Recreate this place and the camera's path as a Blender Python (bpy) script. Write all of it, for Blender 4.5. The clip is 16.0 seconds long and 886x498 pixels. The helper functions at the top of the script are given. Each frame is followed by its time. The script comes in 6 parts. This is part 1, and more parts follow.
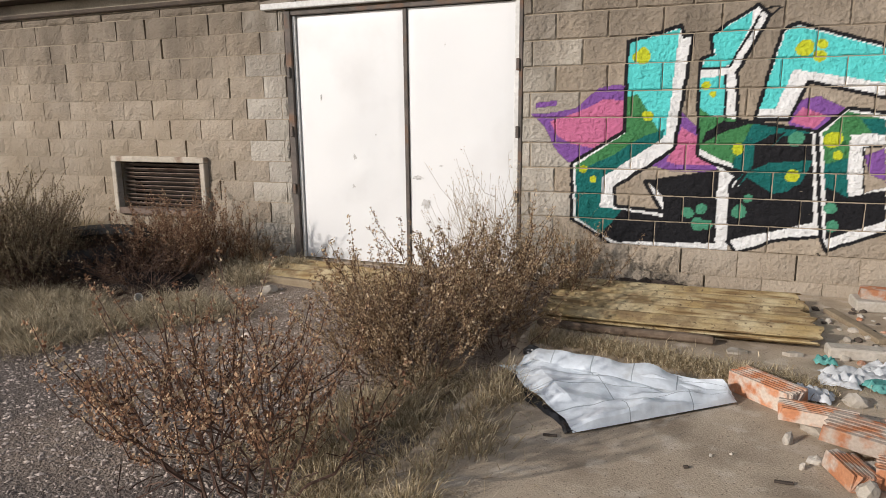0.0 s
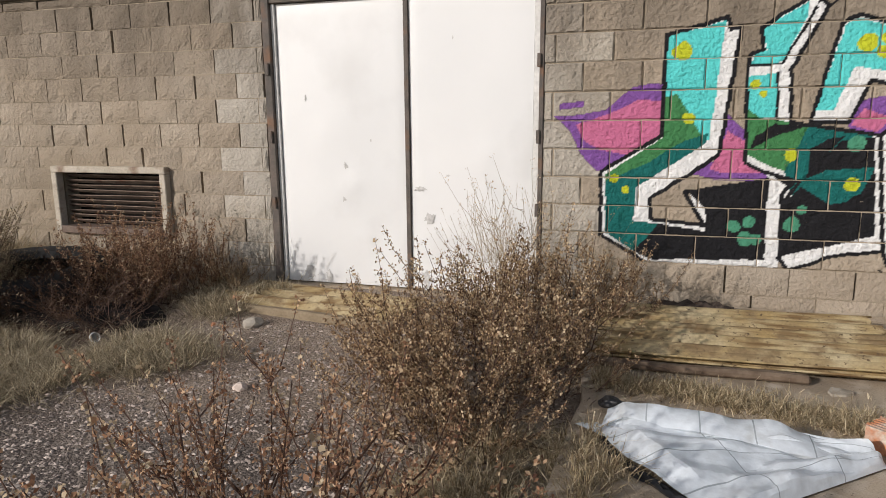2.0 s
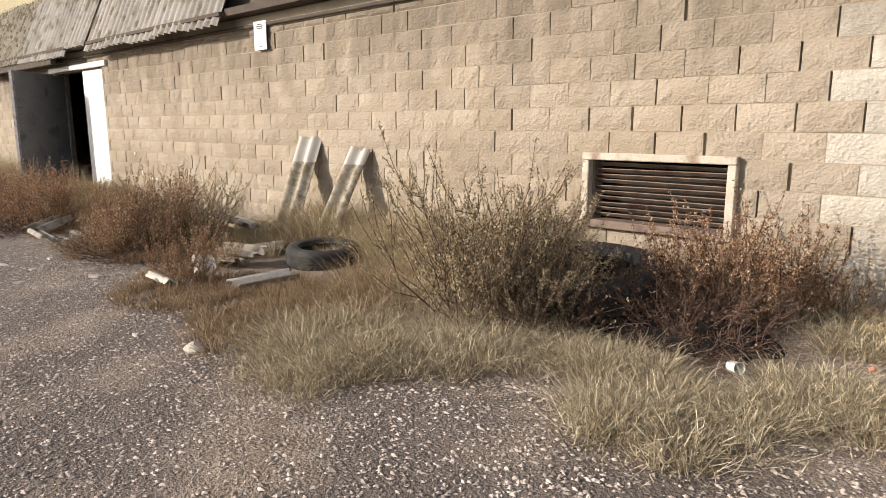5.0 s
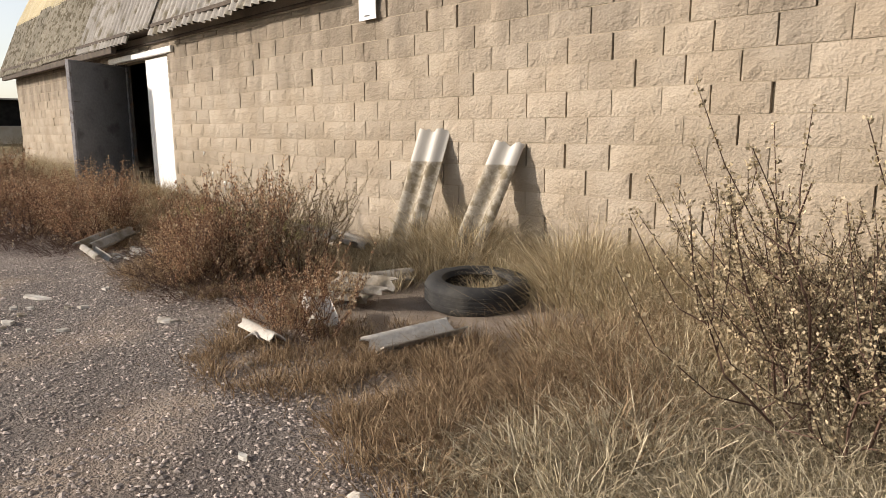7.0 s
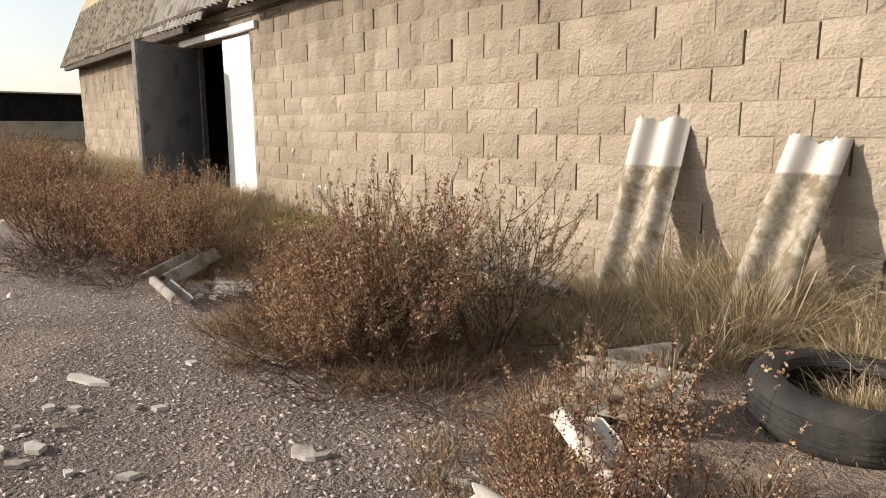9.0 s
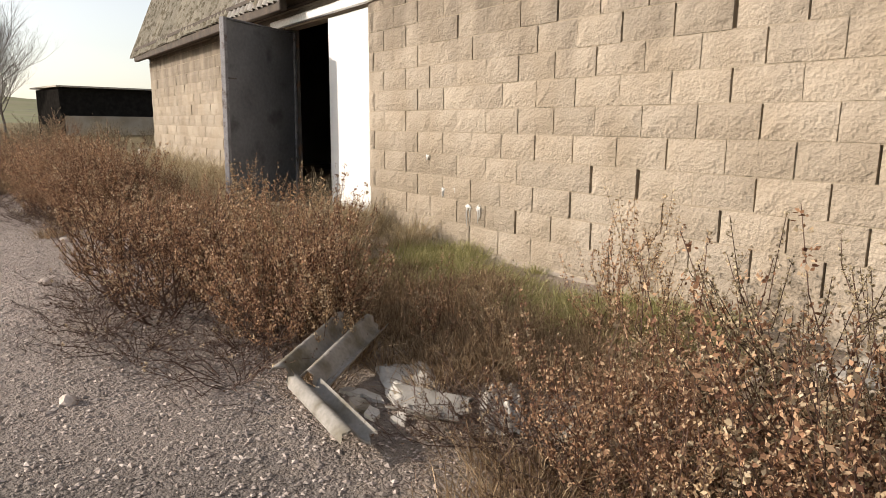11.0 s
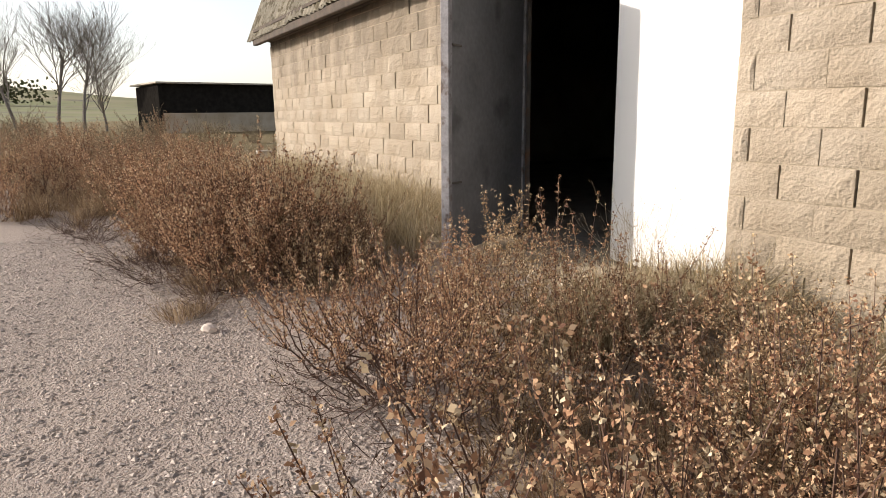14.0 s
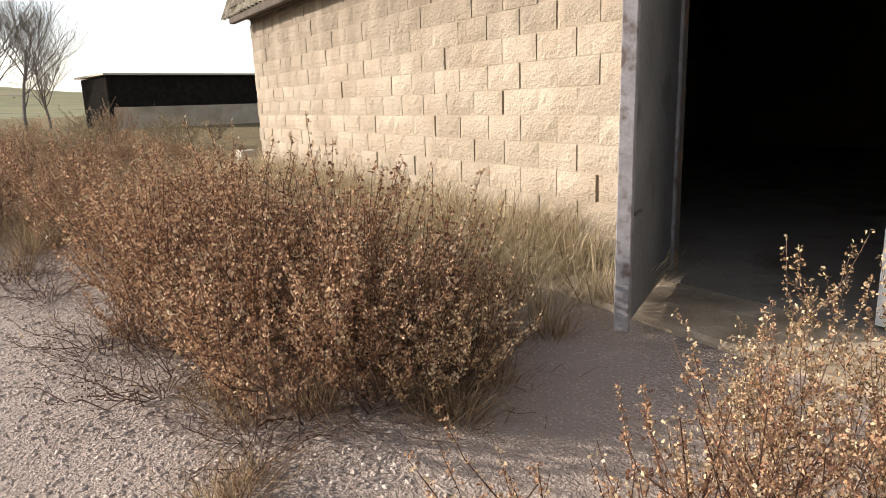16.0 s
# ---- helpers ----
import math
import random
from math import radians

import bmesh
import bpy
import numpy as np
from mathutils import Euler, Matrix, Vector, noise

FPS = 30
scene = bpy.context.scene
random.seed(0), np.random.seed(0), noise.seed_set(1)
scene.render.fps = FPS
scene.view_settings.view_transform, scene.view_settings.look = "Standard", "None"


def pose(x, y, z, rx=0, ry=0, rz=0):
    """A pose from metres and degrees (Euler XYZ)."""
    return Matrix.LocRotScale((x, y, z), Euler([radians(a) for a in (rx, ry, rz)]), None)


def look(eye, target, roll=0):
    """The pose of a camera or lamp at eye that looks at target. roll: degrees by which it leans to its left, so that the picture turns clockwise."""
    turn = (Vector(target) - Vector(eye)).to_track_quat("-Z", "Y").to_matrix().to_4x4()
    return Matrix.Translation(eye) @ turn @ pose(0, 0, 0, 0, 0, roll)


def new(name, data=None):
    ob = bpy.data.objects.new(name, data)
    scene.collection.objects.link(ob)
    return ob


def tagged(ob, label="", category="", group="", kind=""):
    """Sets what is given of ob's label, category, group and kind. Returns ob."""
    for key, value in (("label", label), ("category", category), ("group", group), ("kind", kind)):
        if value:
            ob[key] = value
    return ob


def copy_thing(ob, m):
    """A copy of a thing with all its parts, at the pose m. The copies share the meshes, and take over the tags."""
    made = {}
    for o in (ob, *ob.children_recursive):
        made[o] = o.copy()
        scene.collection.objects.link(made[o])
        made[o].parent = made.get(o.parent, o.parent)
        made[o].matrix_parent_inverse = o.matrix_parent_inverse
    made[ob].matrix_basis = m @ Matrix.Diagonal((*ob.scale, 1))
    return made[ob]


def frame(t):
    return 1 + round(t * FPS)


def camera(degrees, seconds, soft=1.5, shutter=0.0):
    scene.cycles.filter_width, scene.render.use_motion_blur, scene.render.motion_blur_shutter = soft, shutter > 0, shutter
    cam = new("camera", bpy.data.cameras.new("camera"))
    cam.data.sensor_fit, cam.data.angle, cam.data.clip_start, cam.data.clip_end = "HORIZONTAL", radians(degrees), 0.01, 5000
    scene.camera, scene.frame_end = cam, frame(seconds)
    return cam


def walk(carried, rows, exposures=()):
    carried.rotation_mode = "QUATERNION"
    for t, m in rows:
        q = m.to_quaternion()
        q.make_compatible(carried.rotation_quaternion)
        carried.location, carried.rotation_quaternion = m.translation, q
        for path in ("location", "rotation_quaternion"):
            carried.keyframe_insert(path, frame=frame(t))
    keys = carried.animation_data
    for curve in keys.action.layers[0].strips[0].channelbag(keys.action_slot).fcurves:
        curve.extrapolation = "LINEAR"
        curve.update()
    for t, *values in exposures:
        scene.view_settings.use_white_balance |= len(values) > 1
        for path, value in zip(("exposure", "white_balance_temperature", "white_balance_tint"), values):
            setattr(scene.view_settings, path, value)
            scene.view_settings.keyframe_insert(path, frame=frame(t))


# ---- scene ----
cam = camera(67.4, 16.0, soft=0.6)
PATH = [
    (0, (-0.086, -0.006, 1.234), (-0.678, 1.459, 0.913), -0.5),
    (0.5, (-0.294, 0.162, 1.216), (-0.807, 1.658, 0.899), -0.5),
    (1, (-0.444, 0.329, 1.203), (-0.892, 1.847, 0.89), -0.5),
    (1.5, (-0.579, 0.442, 1.205), (-1.029, 1.96, 0.896), -0.4),
    (2, (-0.779, 0.452, 1.213), (-1.24, 1.967, 0.905), -0.5),
    (2.5, (-1.048, 0.435, 1.225), (-1.515, 1.948, 0.913), -0.4),
    (3, (-1.315, 0.383, 1.27), (-1.941, 1.833, 0.945), -0.7),
    (3.5, (-1.575, 0.277, 1.139), (-2.406, 1.626, 0.832), -0.6),
    (4, (-1.939, 0.209, 1.09), (-2.852, 1.504, 0.792), -0.2),
    (4.5, (-2.451, 0.305, 1.093), (-3.477, 1.511, 0.792), -0.3),
    (5, (-2.922, 0.39, 1.068), (-3.998, 1.554, 0.771), -0.1),
    (5.2, (-3.116, 0.47, 1.046), (-4.206, 1.622, 0.752), -0.5),
    (7.3, (-5.131, 1.054, 0.944), (-6.298, 2.13, 0.659), 0),
    (7.5, (-5.31, 1.097, 0.95), (-6.485, 2.165, 0.668), 0.1),
    (8, (-5.832, 1.25, 0.971), (-7.028, 2.291, 0.673), -0.3),
    (8.5, (-6.423, 1.374, 0.942), (-7.648, 2.382, 0.65), -0.2),
    (9, (-6.931, 1.479, 0.891), (-8.162, 2.478, 0.596), -0.1),
    (9.2, (-7.16, 1.536, 0.894), (-8.401, 2.524, 0.602), -0),
    (11.5, (-9.654, 1.748, 0.895), (-10.98, 2.615, 0.593), 0.2),
    (12, (-10.262, 1.698, 0.893), (-11.619, 2.514, 0.59), -0.3),
    (12.5, (-10.848, 1.721, 0.898), (-12.219, 2.513, 0.588), -0.6),
    (13, (-11.39, 1.769, 0.912), (-12.774, 2.533, 0.592), -0.6),
    (13.5, (-11.943, 1.814, 0.921), (-13.333, 2.566, 0.602), -0.7),
    (14, (-12.557, 1.84, 0.913), (-13.951, 2.588, 0.593), -0.7),
    (14.5, (-13.072, 1.821, 0.926), (-14.47, 2.556, 0.602), -0.9),
    (15, (-13.606, 1.824, 0.93), (-15.002, 2.56, 0.598), -1.1),
    (15.5, (-14.144, 1.857, 0.926), (-15.532, 2.606, 0.59), -1.7),
    (16, (-14.633, 1.902, 0.946), (-15.973, 2.729, 0.596), -1.9),
]
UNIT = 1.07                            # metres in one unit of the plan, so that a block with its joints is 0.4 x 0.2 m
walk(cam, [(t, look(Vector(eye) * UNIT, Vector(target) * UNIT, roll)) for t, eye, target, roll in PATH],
     exposures=[(0, 0.10, 6450, 13), (2.5, 0.0, 6450, 13), (3.5, 0.0, 6550, 13), (4.2, 0.5, 6700, 13), (5, 0.97, 6850, 13), (7.4, 0.83, 6950, 13), (9, 0.86, 7000, 13), (13, 0.95, 6900, 13), (16, 1.28, 6850, 13)])

# ---- world and sun ----
SUN_AZ, SUN_EL = radians(218.5), radians(21)      # clockwise from +y
world = bpy.data.worlds.new("sky")
scene.world = world
world.use_nodes = True
wn = world.node_tree
sky = wn.nodes.new("ShaderNodeTexSky")
sky.sky_type, sky.sun_disc = "NISHITA", False
sky.sun_elevation, sky.sun_rotation = SUN_EL, SUN_AZ
sky.dust_density, sky.air_density, sky.ozone_density = 1.2, 1.0, 1.6
wn.nodes["Background"].inputs["Strength"].default_value = 0.105
haze = wn.nodes.new("ShaderNodeHueSaturation")          # thin high cloud greys the blue
haze.inputs["Saturation"].default_value = 0.5
wn.links.new(sky.outputs["Color"], haze.inputs["Color"])
wn.links.new(haze.outputs["Color"], wn.nodes["Background"].inputs["Color"])
sun = new("sun", bpy.data.lights.new("sun", "SUN"))
sun.data.energy, sun.data.angle, sun.data.color = 2.95, radians(0.9), (1.0, 0.94, 0.86)
sun_from = Vector((math.sin(SUN_AZ) * math.cos(SUN_EL), math.cos(SUN_AZ) * math.cos(SUN_EL), math.sin(SUN_EL)))
sun.matrix_world = look(sun_from * 50, (0, 0, 0))

# ---- materials ----
def link(nt, a, b):
    nt.links.new(a, b)


def tex(nt, kind, scale, detail=4.0, coord=None, **kw):
    n = nt.nodes.new(kind)
    n.inputs["Scale"].default_value = scale
    if "Detail" in n.inputs:
        n.inputs["Detail"].default_value = detail
    if coord:
        link(nt, coord, n.inputs["Vector"])
    return n


def ramp(nt, src, lo, hi):
    r = nt.nodes.new("ShaderNodeMapRange")
    r.inputs["From Min"].default_value, r.inputs["From Max"].default_value = lo, hi
    link(nt, src, r.inputs["Value"])
    return r.outputs["Result"]


def mixc(nt, fac, a, b, mode="MIX"):
    m = nt.nodes.new("ShaderNodeMix")
    m.data_type, m.blend_type = "RGBA", mode
    if isinstance(fac, float):
        m.inputs[0].default_value = fac
    else:
        link(nt, fac, m.inputs[0])
    for sock, v in ((m.inputs[6], a), (m.inputs[7], b)):
        if isinstance(v, tuple):
            sock.default_value = (*v, 1)
        else:
            link(nt, v, sock)
    return m.outputs[2]


def surface(name, c1, c2, scale=3.0, rough=0.9, bump=0.3, bump_scale=40.0, bump_dist=0.01, rnd="", rnd_amt=0.35, stain=None, stain_scale=1.2,
            stain_lo=0.55, stain_hi=0.7, metal=0.0, spec=0.3, trans=0.0, world_coord=True, extra=None):
    """Two tones mixed by noise, an optional stain colour, an optional tone per piece, and fine relief."""
    m = bpy.data.materials.new(name)
    m.use_nodes = True
    nt = m.node_tree
    b = nt.nodes["Principled BSDF"]
    geo = nt.nodes.new("ShaderNodeNewGeometry")
    if world_coord:
        co = geo.outputs["Position"]
    else:
        co = nt.nodes.new("ShaderNodeTexCoord").outputs["Object"]
    n1 = tex(nt, "ShaderNodeTexNoise", scale, 6, co)
    col = mixc(nt, ramp(nt, n1.outputs["Fac"], 0.35, 0.65), c1, c2)
    if stain:
        n2 = tex(nt, "ShaderNodeTexNoise", stain_scale, 8, co)
        col = mixc(nt, ramp(nt, n2.outputs["Fac"], stain_lo, stain_hi), col, stain)
    if rnd:
        src = nt.nodes.new("ShaderNodeObjectInfo").outputs["Random"] if rnd == "object" else geo.outputs["Random Per Island"]
        lum = nt.nodes.new("ShaderNodeHueSaturation")
        lum.inputs["Saturation"].default_value = 1.0
        mr = nt.nodes.new("ShaderNodeMapRange")
        mr.inputs["To Min"].default_value, mr.inputs["To Max"].default_value = 1 - rnd_amt, 1 + rnd_amt
        link(nt, src, mr.inputs["Value"])
        link(nt, mr.outputs["Result"], lum.inputs["Value"])
        link(nt, col, lum.inputs["Color"])
        col = lum.outputs["Color"]
    fine = tex(nt, "ShaderNodeTexNoise", bump_scale, 6, co)
    col = mixc(nt, 0.35, col, mixc(nt, ramp(nt, fine.outputs["Fac"], 0.3, 0.7), (0.35, 0.35, 0.35), (1.0, 1.0, 1.0)), "MULTIPLY") if bump else col
    if extra:
        col = extra(nt, col, co)
    link(nt, col, b.inputs["Base Color"])
    b.inputs["Roughness"].default_value = rough
    b.inputs["Metallic"].default_value = metal
    b.inputs["Specular IOR Level"].default_value = spec
    if bump:
        bp = nt.nodes.new("ShaderNodeBump")
        bp.inputs["Strength"].default_value, bp.inputs["Distance"].default_value = bump, bump_dist
        link(nt, fine.outputs["Fac"], bp.inputs["Height"])
        link(nt, bp.outputs["Normal"], b.inputs["Normal"])
    return m


def leafy(name, c1, c2, c3, spread=0.4):
    """Leaves: three tones by piece, with some light through them."""
    m = bpy.data.materials.new(name)
    m.use_nodes = True
    nt = m.node_tree
    b = nt.nodes["Principled BSDF"]
    geo = nt.nodes.new("ShaderNodeNewGeometry")
    r = nt.nodes.new("ShaderNodeValToRGB")
    link(nt, geo.outputs["Random Per Island"], r.inputs["Fac"])
    e = r.color_ramp.elements
    e[0].color, e[1].color = (*c1, 1), (*c3, 1)
    e.new(0.5).color = (*c2, 1)
    hv = nt.nodes.new("ShaderNodeHueSaturation")
    oi = nt.nodes.new("ShaderNodeObjectInfo")
    mr = nt.nodes.new("ShaderNodeMapRange")
    mr.inputs["To Min"].default_value, mr.inputs["To Max"].default_value = 0.75, 1.2
    link(nt, oi.outputs["Random"], mr.inputs["Value"])
    link(nt, mr.outputs["Result"], hv.inputs["Value"])
    link(nt, r.outputs["Color"], hv.inputs["Color"])
    link(nt, hv.outputs["Color"], b.inputs["Base Color"])
    b.inputs["Roughness"].default_value = 0.85
    b.inputs["Specular IOR Level"].default_value = 0.15
    tr = nt.nodes.new("ShaderNodeBsdfTranslucent")
    link(nt, hv.outputs["Color"], tr.inputs["Color"])
    mx = nt.nodes.new("ShaderNodeMixShader")
    mx.inputs[0].default_value = 0.22
    link(nt, b.outputs[0], mx.inputs[1])
    link(nt, tr.outputs[0], mx.inputs[2])
    link(nt, mx.outputs[0], nt.nodes["Material Output"].inputs["Surface"])
    return m


TAN1, TAN2 = (0.33, 0.272, 0.205), (0.39, 0.332, 0.262)


def block_mat(name, rnd, c1=TAN1, c2=TAN2, stain=(0.27, 0.22, 0.16), painted=False):
    """Split-face concrete block: grainy tan with a broken, pitted face."""
    def tone_and_spray(nt, col, co):
        """Darker in uneven streaks towards the top, and sprayed paint where there is any."""
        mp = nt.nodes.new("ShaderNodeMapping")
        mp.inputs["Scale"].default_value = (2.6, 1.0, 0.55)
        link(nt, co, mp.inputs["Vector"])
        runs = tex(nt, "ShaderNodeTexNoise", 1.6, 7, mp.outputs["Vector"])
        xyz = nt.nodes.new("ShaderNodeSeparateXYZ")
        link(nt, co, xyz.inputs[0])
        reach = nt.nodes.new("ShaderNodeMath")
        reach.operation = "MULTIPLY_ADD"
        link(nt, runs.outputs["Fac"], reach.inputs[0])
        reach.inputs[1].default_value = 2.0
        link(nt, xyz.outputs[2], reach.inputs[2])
        darkened_top = nt.nodes.new("ShaderNodeMath")
        darkened_top.operation = "MULTIPLY"
        link(nt, ramp(nt, reach.outputs[0], 2.4, 3.4), darkened_top.inputs[0])
        darkened_top.inputs[1].default_value = 0.9
        col = mixc(nt, darkened_top.outputs[0], col, (0.175, 0.145, 0.112))
        if not painted:
            return col
        at = nt.nodes.new("ShaderNodeAttribute")
        at.attribute_name = "spray"
        pits = tex(nt, "ShaderNodeTexNoise", 55, 3, co)
        cover = nt.nodes.new("ShaderNodeMath")
        cover.operation = "MULTIPLY"
        link(nt, at.outputs["Alpha"], cover.inputs[0])
        link(nt, ramp(nt, pits.outputs["Fac"], 0.20, 0.29), cover.inputs[1])
        return mixc(nt, cover.outputs[0], col, at.outputs["Color"])
    m = surface(name, c1, c2, 2.2, 0.95, 0.0, rnd=rnd, rnd_amt=0.10, stain=stain, stain_scale=0.7, stain_lo=0.56, stain_hi=0.75, spec=0.15, extra=tone_and_spray)
    nt = m.node_tree
    b = nt.nodes["Principled BSDF"]
    co = nt.nodes.new("ShaderNodeNewGeometry").outputs["Position"]
    big = tex(nt, "ShaderNodeTexNoise", 34, 5, co)
    grain = tex(nt, "ShaderNodeTexNoise", 150, 4, co)
    chip = tex(nt, "ShaderNodeTexVoronoi", 48, coord=co)
    add = nt.nodes.new("ShaderNodeMath")
    add.operation = "MULTIPLY_ADD"
    link(nt, chip.outputs["Distance"], add.inputs[0])
    add.inputs[1].default_value = 0.32
    link(nt, big.outputs["Fac"], add.inputs[2])
    bp = nt.nodes.new("ShaderNodeBump")
    bp.inputs["Strength"].default_value, bp.inputs["Distance"].default_value = 0.85, 0.017
    link(nt, add.outputs[0], bp.inputs["Height"])
    bp2 = nt.nodes.new("ShaderNodeBump")
    bp2.inputs["Strength"].default_value, bp2.inputs["Distance"].default_value = 0.35, 0.004
    link(nt, grain.outputs["Fac"], bp2.inputs["Height"])
    link(nt, bp.outputs["Normal"], bp2.inputs["Normal"])
    link(nt, bp2.outputs["Normal"], b.inputs["Normal"])
    return m


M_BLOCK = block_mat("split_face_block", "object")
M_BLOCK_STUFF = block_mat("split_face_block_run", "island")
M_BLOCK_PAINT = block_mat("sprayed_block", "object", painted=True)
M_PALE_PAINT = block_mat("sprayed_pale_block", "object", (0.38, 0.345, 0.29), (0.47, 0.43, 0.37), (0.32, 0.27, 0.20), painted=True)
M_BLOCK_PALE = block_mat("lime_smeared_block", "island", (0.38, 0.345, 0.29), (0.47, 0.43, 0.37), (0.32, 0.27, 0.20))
M_MORTAR = surface("mortar", (0.40, 0.335, 0.25), (0.34, 0.28, 0.205), 6, 0.95, 0.5, 120, 0.004)
M_BEAM = surface("beam_concrete", (0.36, 0.31, 0.24), (0.29, 0.25, 0.19), 3, 0.9, 0.4, 60, 0.006, stain=(0.18, 0.15, 0.12))
M_WHITE = surface("white_door_paint", (0.74, 0.745, 0.74), (0.80, 0.80, 0.79), 0.8, 0.42, 0.0, 3, 0.02, stain=(0.56, 0.555, 0.54), stain_scale=1.1, stain_lo=0.52, stain_hi=0.9, spec=0.5)
M_WHITE2 = surface("old_white_paint", (0.78, 0.77, 0.74), (0.70, 0.69, 0.66), 3, 0.6, 0.2, 30, 0.004, stain=(0.45, 0.40, 0.33), stain_lo=0.64, stain_hi=0.8)
M_RUSTY = surface("dark_steel", (0.10, 0.09, 0.08), (0.16, 0.13, 0.11), 8, 0.7, 0.2, 60, 0.003, stain=(0.22, 0.12, 0.07), stain_scale=5)
M_GREY = surface("grey_leaf_paint", (0.155, 0.155, 0.16), (0.19, 0.19, 0.195), 2.5, 0.55, 0.12, 25, 0.004, stain=(0.10, 0.10, 0.10), stain_scale=3)
M_GREYEDGE = surface("worn_grey_edge", (0.30, 0.29, 0.30), (0.22, 0.21, 0.22), 9, 0.6, 0.25, 60, 0.003, stain=(0.13, 0.10, 0.09), stain_scale=14)
M_VENTFRAME = surface("vent_frame", (0.50, 0.44, 0.35), (0.58, 0.52, 0.43), 8, 0.85, 0.4, 70, 0.004, stain=(0.30, 0.22, 0.16), stain_scale=6)
M_SLAT = surface("rusted_slat", (0.17, 0.12, 0.095), (0.25, 0.19, 0.15), 8, 0.75, 0.3, 70, 0.003, stain=(0.12, 0.06, 0.04), stain_scale=7)
# near-black colour that stands in for the shade inside openings
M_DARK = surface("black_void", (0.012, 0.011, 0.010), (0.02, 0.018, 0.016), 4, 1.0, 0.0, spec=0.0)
def pitted(nt, col, co):
    """Fine grit, dark specks and pale scuffs."""
    n = tex(nt, "ShaderNodeTexNoise", 7.0, 9, co)
    col = mixc(nt, ramp(nt, n.outputs["Fac"], 0.54, 0.70), col, (0.58, 0.50, 0.40))
    g = tex(nt, "ShaderNodeTexNoise", 75, 3, co)
    return mixc(nt, ramp(nt, g.outputs["Fac"], 0.63, 0.70), col, (0.17, 0.135, 0.10))


M_SLAB = surface("slab_concrete", (0.48, 0.385, 0.28), (0.58, 0.475, 0.35), 1.3, 0.8, 0.6, 120, 0.005, stain=(0.31, 0.245, 0.175), stain_scale=2.4, stain_lo=0.48, stain_hi=0.68, extra=pitted)
M_FLOOR = surface("barn_floor", (0.34, 0.29, 0.24), (0.42, 0.37, 0.31), 2, 0.9, 0.3, 40, 0.005, stain=(0.12, 0.10, 0.08))
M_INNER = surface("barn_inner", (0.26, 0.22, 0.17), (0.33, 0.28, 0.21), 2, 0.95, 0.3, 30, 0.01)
M_FIBRE = surface("fibre_cement", (0.30, 0.275, 0.24), (0.38, 0.355, 0.32), 4, 0.9, 0.35, 60, 0.004, rnd="object", rnd_amt=0.18, stain=(0.17, 0.145, 0.10), stain_scale=5, stain_lo=0.5, stain_hi=0.66)
M_FIBRE2 = surface("lichened_fibre_cement", (0.22, 0.195, 0.15), (0.30, 0.27, 0.21), 5, 0.95, 0.5, 50, 0.006, rnd="object", rnd_amt=0.15, stain=(0.12, 0.10, 0.065), stain_scale=9, stain_lo=0.48, stain_hi=0.6)
M_FIBRE3 = surface("yellowed_upper_sheet", (0.52, 0.43, 0.25), (0.58, 0.50, 0.33), 3, 0.8, 0.2, 40, 0.004, rnd="object", rnd_amt=0.1)
def streaked(nt, col, co):
    """Long brown weather streaks along the sheet."""
    mp = nt.nodes.new("ShaderNodeMapping")
    mp.inputs["Scale"].default_value = (1.6, 11.0, 3.0)
    link(nt, co, mp.inputs["Vector"])
    n = tex(nt, "ShaderNodeTexNoise", 2.2, 8, mp.outputs["Vector"])
    col = mixc(nt, ramp(nt, n.outputs["Fac"], 0.50, 0.66), col, (0.20, 0.125, 0.055))
    sp_ = tex(nt, "ShaderNodeTexNoise", 38, 5, co)
    return mixc(nt, ramp(nt, sp_.outputs["Fac"], 0.60, 0.70), col, (0.12, 0.08, 0.045))


M_YELLOW = surface("yellowed_sheet", (0.42, 0.30, 0.135), (0.56, 0.46, 0.28), 4, 0.85, 0.4, 70, 0.004, stain=(0.27, 0.19, 0.10), stain_scale=6, stain_lo=0.50, stain_hi=0.62, extra=streaked)
M_BATTEN = surface("rotten_batten", (0.13, 0.09, 0.062), (0.21, 0.155, 0.11), 14, 0.9, 0.4, 70, 0.004)
M_RAG = surface("matted_rag", (0.07, 0.052, 0.042), (0.12, 0.092, 0.072), 18, 0.95, 0.5, 90, 0.008)
def lapped(nt, col, co):
    """The end that lay under the next sheet stayed pale; the rest is blotched with lichen."""
    n = tex(nt, "ShaderNodeTexNoise", 11, 6, co)
    col = mixc(nt, ramp(nt, n.outputs["Fac"], 0.50, 0.60), col, (0.20, 0.165, 0.11))
    xyz = nt.nodes.new("ShaderNodeSeparateXYZ")
    link(nt, co, xyz.inputs[0])
    return mixc(nt, ramp(nt, xyz.outputs[2], 0.70, 0.715), col, (0.54, 0.51, 0.46))


M_LEAN = surface("leaning_sheet", (0.45, 0.405, 0.33), (0.34, 0.30, 0.235), 14, 0.85, 0.4, 90, 0.004, rnd="object", rnd_amt=0.12, stain=(0.27, 0.23, 0.17), stain_scale=24, stain_lo=0.44, stain_hi=0.66, extra=lapped)
M_PALESHEET = surface("pale_sheet", (0.52, 0.47, 0.40), (0.38, 0.33, 0.26), 9, 0.85, 0.4, 60, 0.004, rnd="object", rnd_amt=0.15, stain=(0.20, 0.165, 0.12), stain_scale=7, stain_lo=0.46, stain_hi=0.62)
M_TIMBER = surface("weathered_timber", (0.34, 0.27, 0.18), (0.26, 0.20, 0.13), 6, 0.9, 0.4, 60, 0.003)
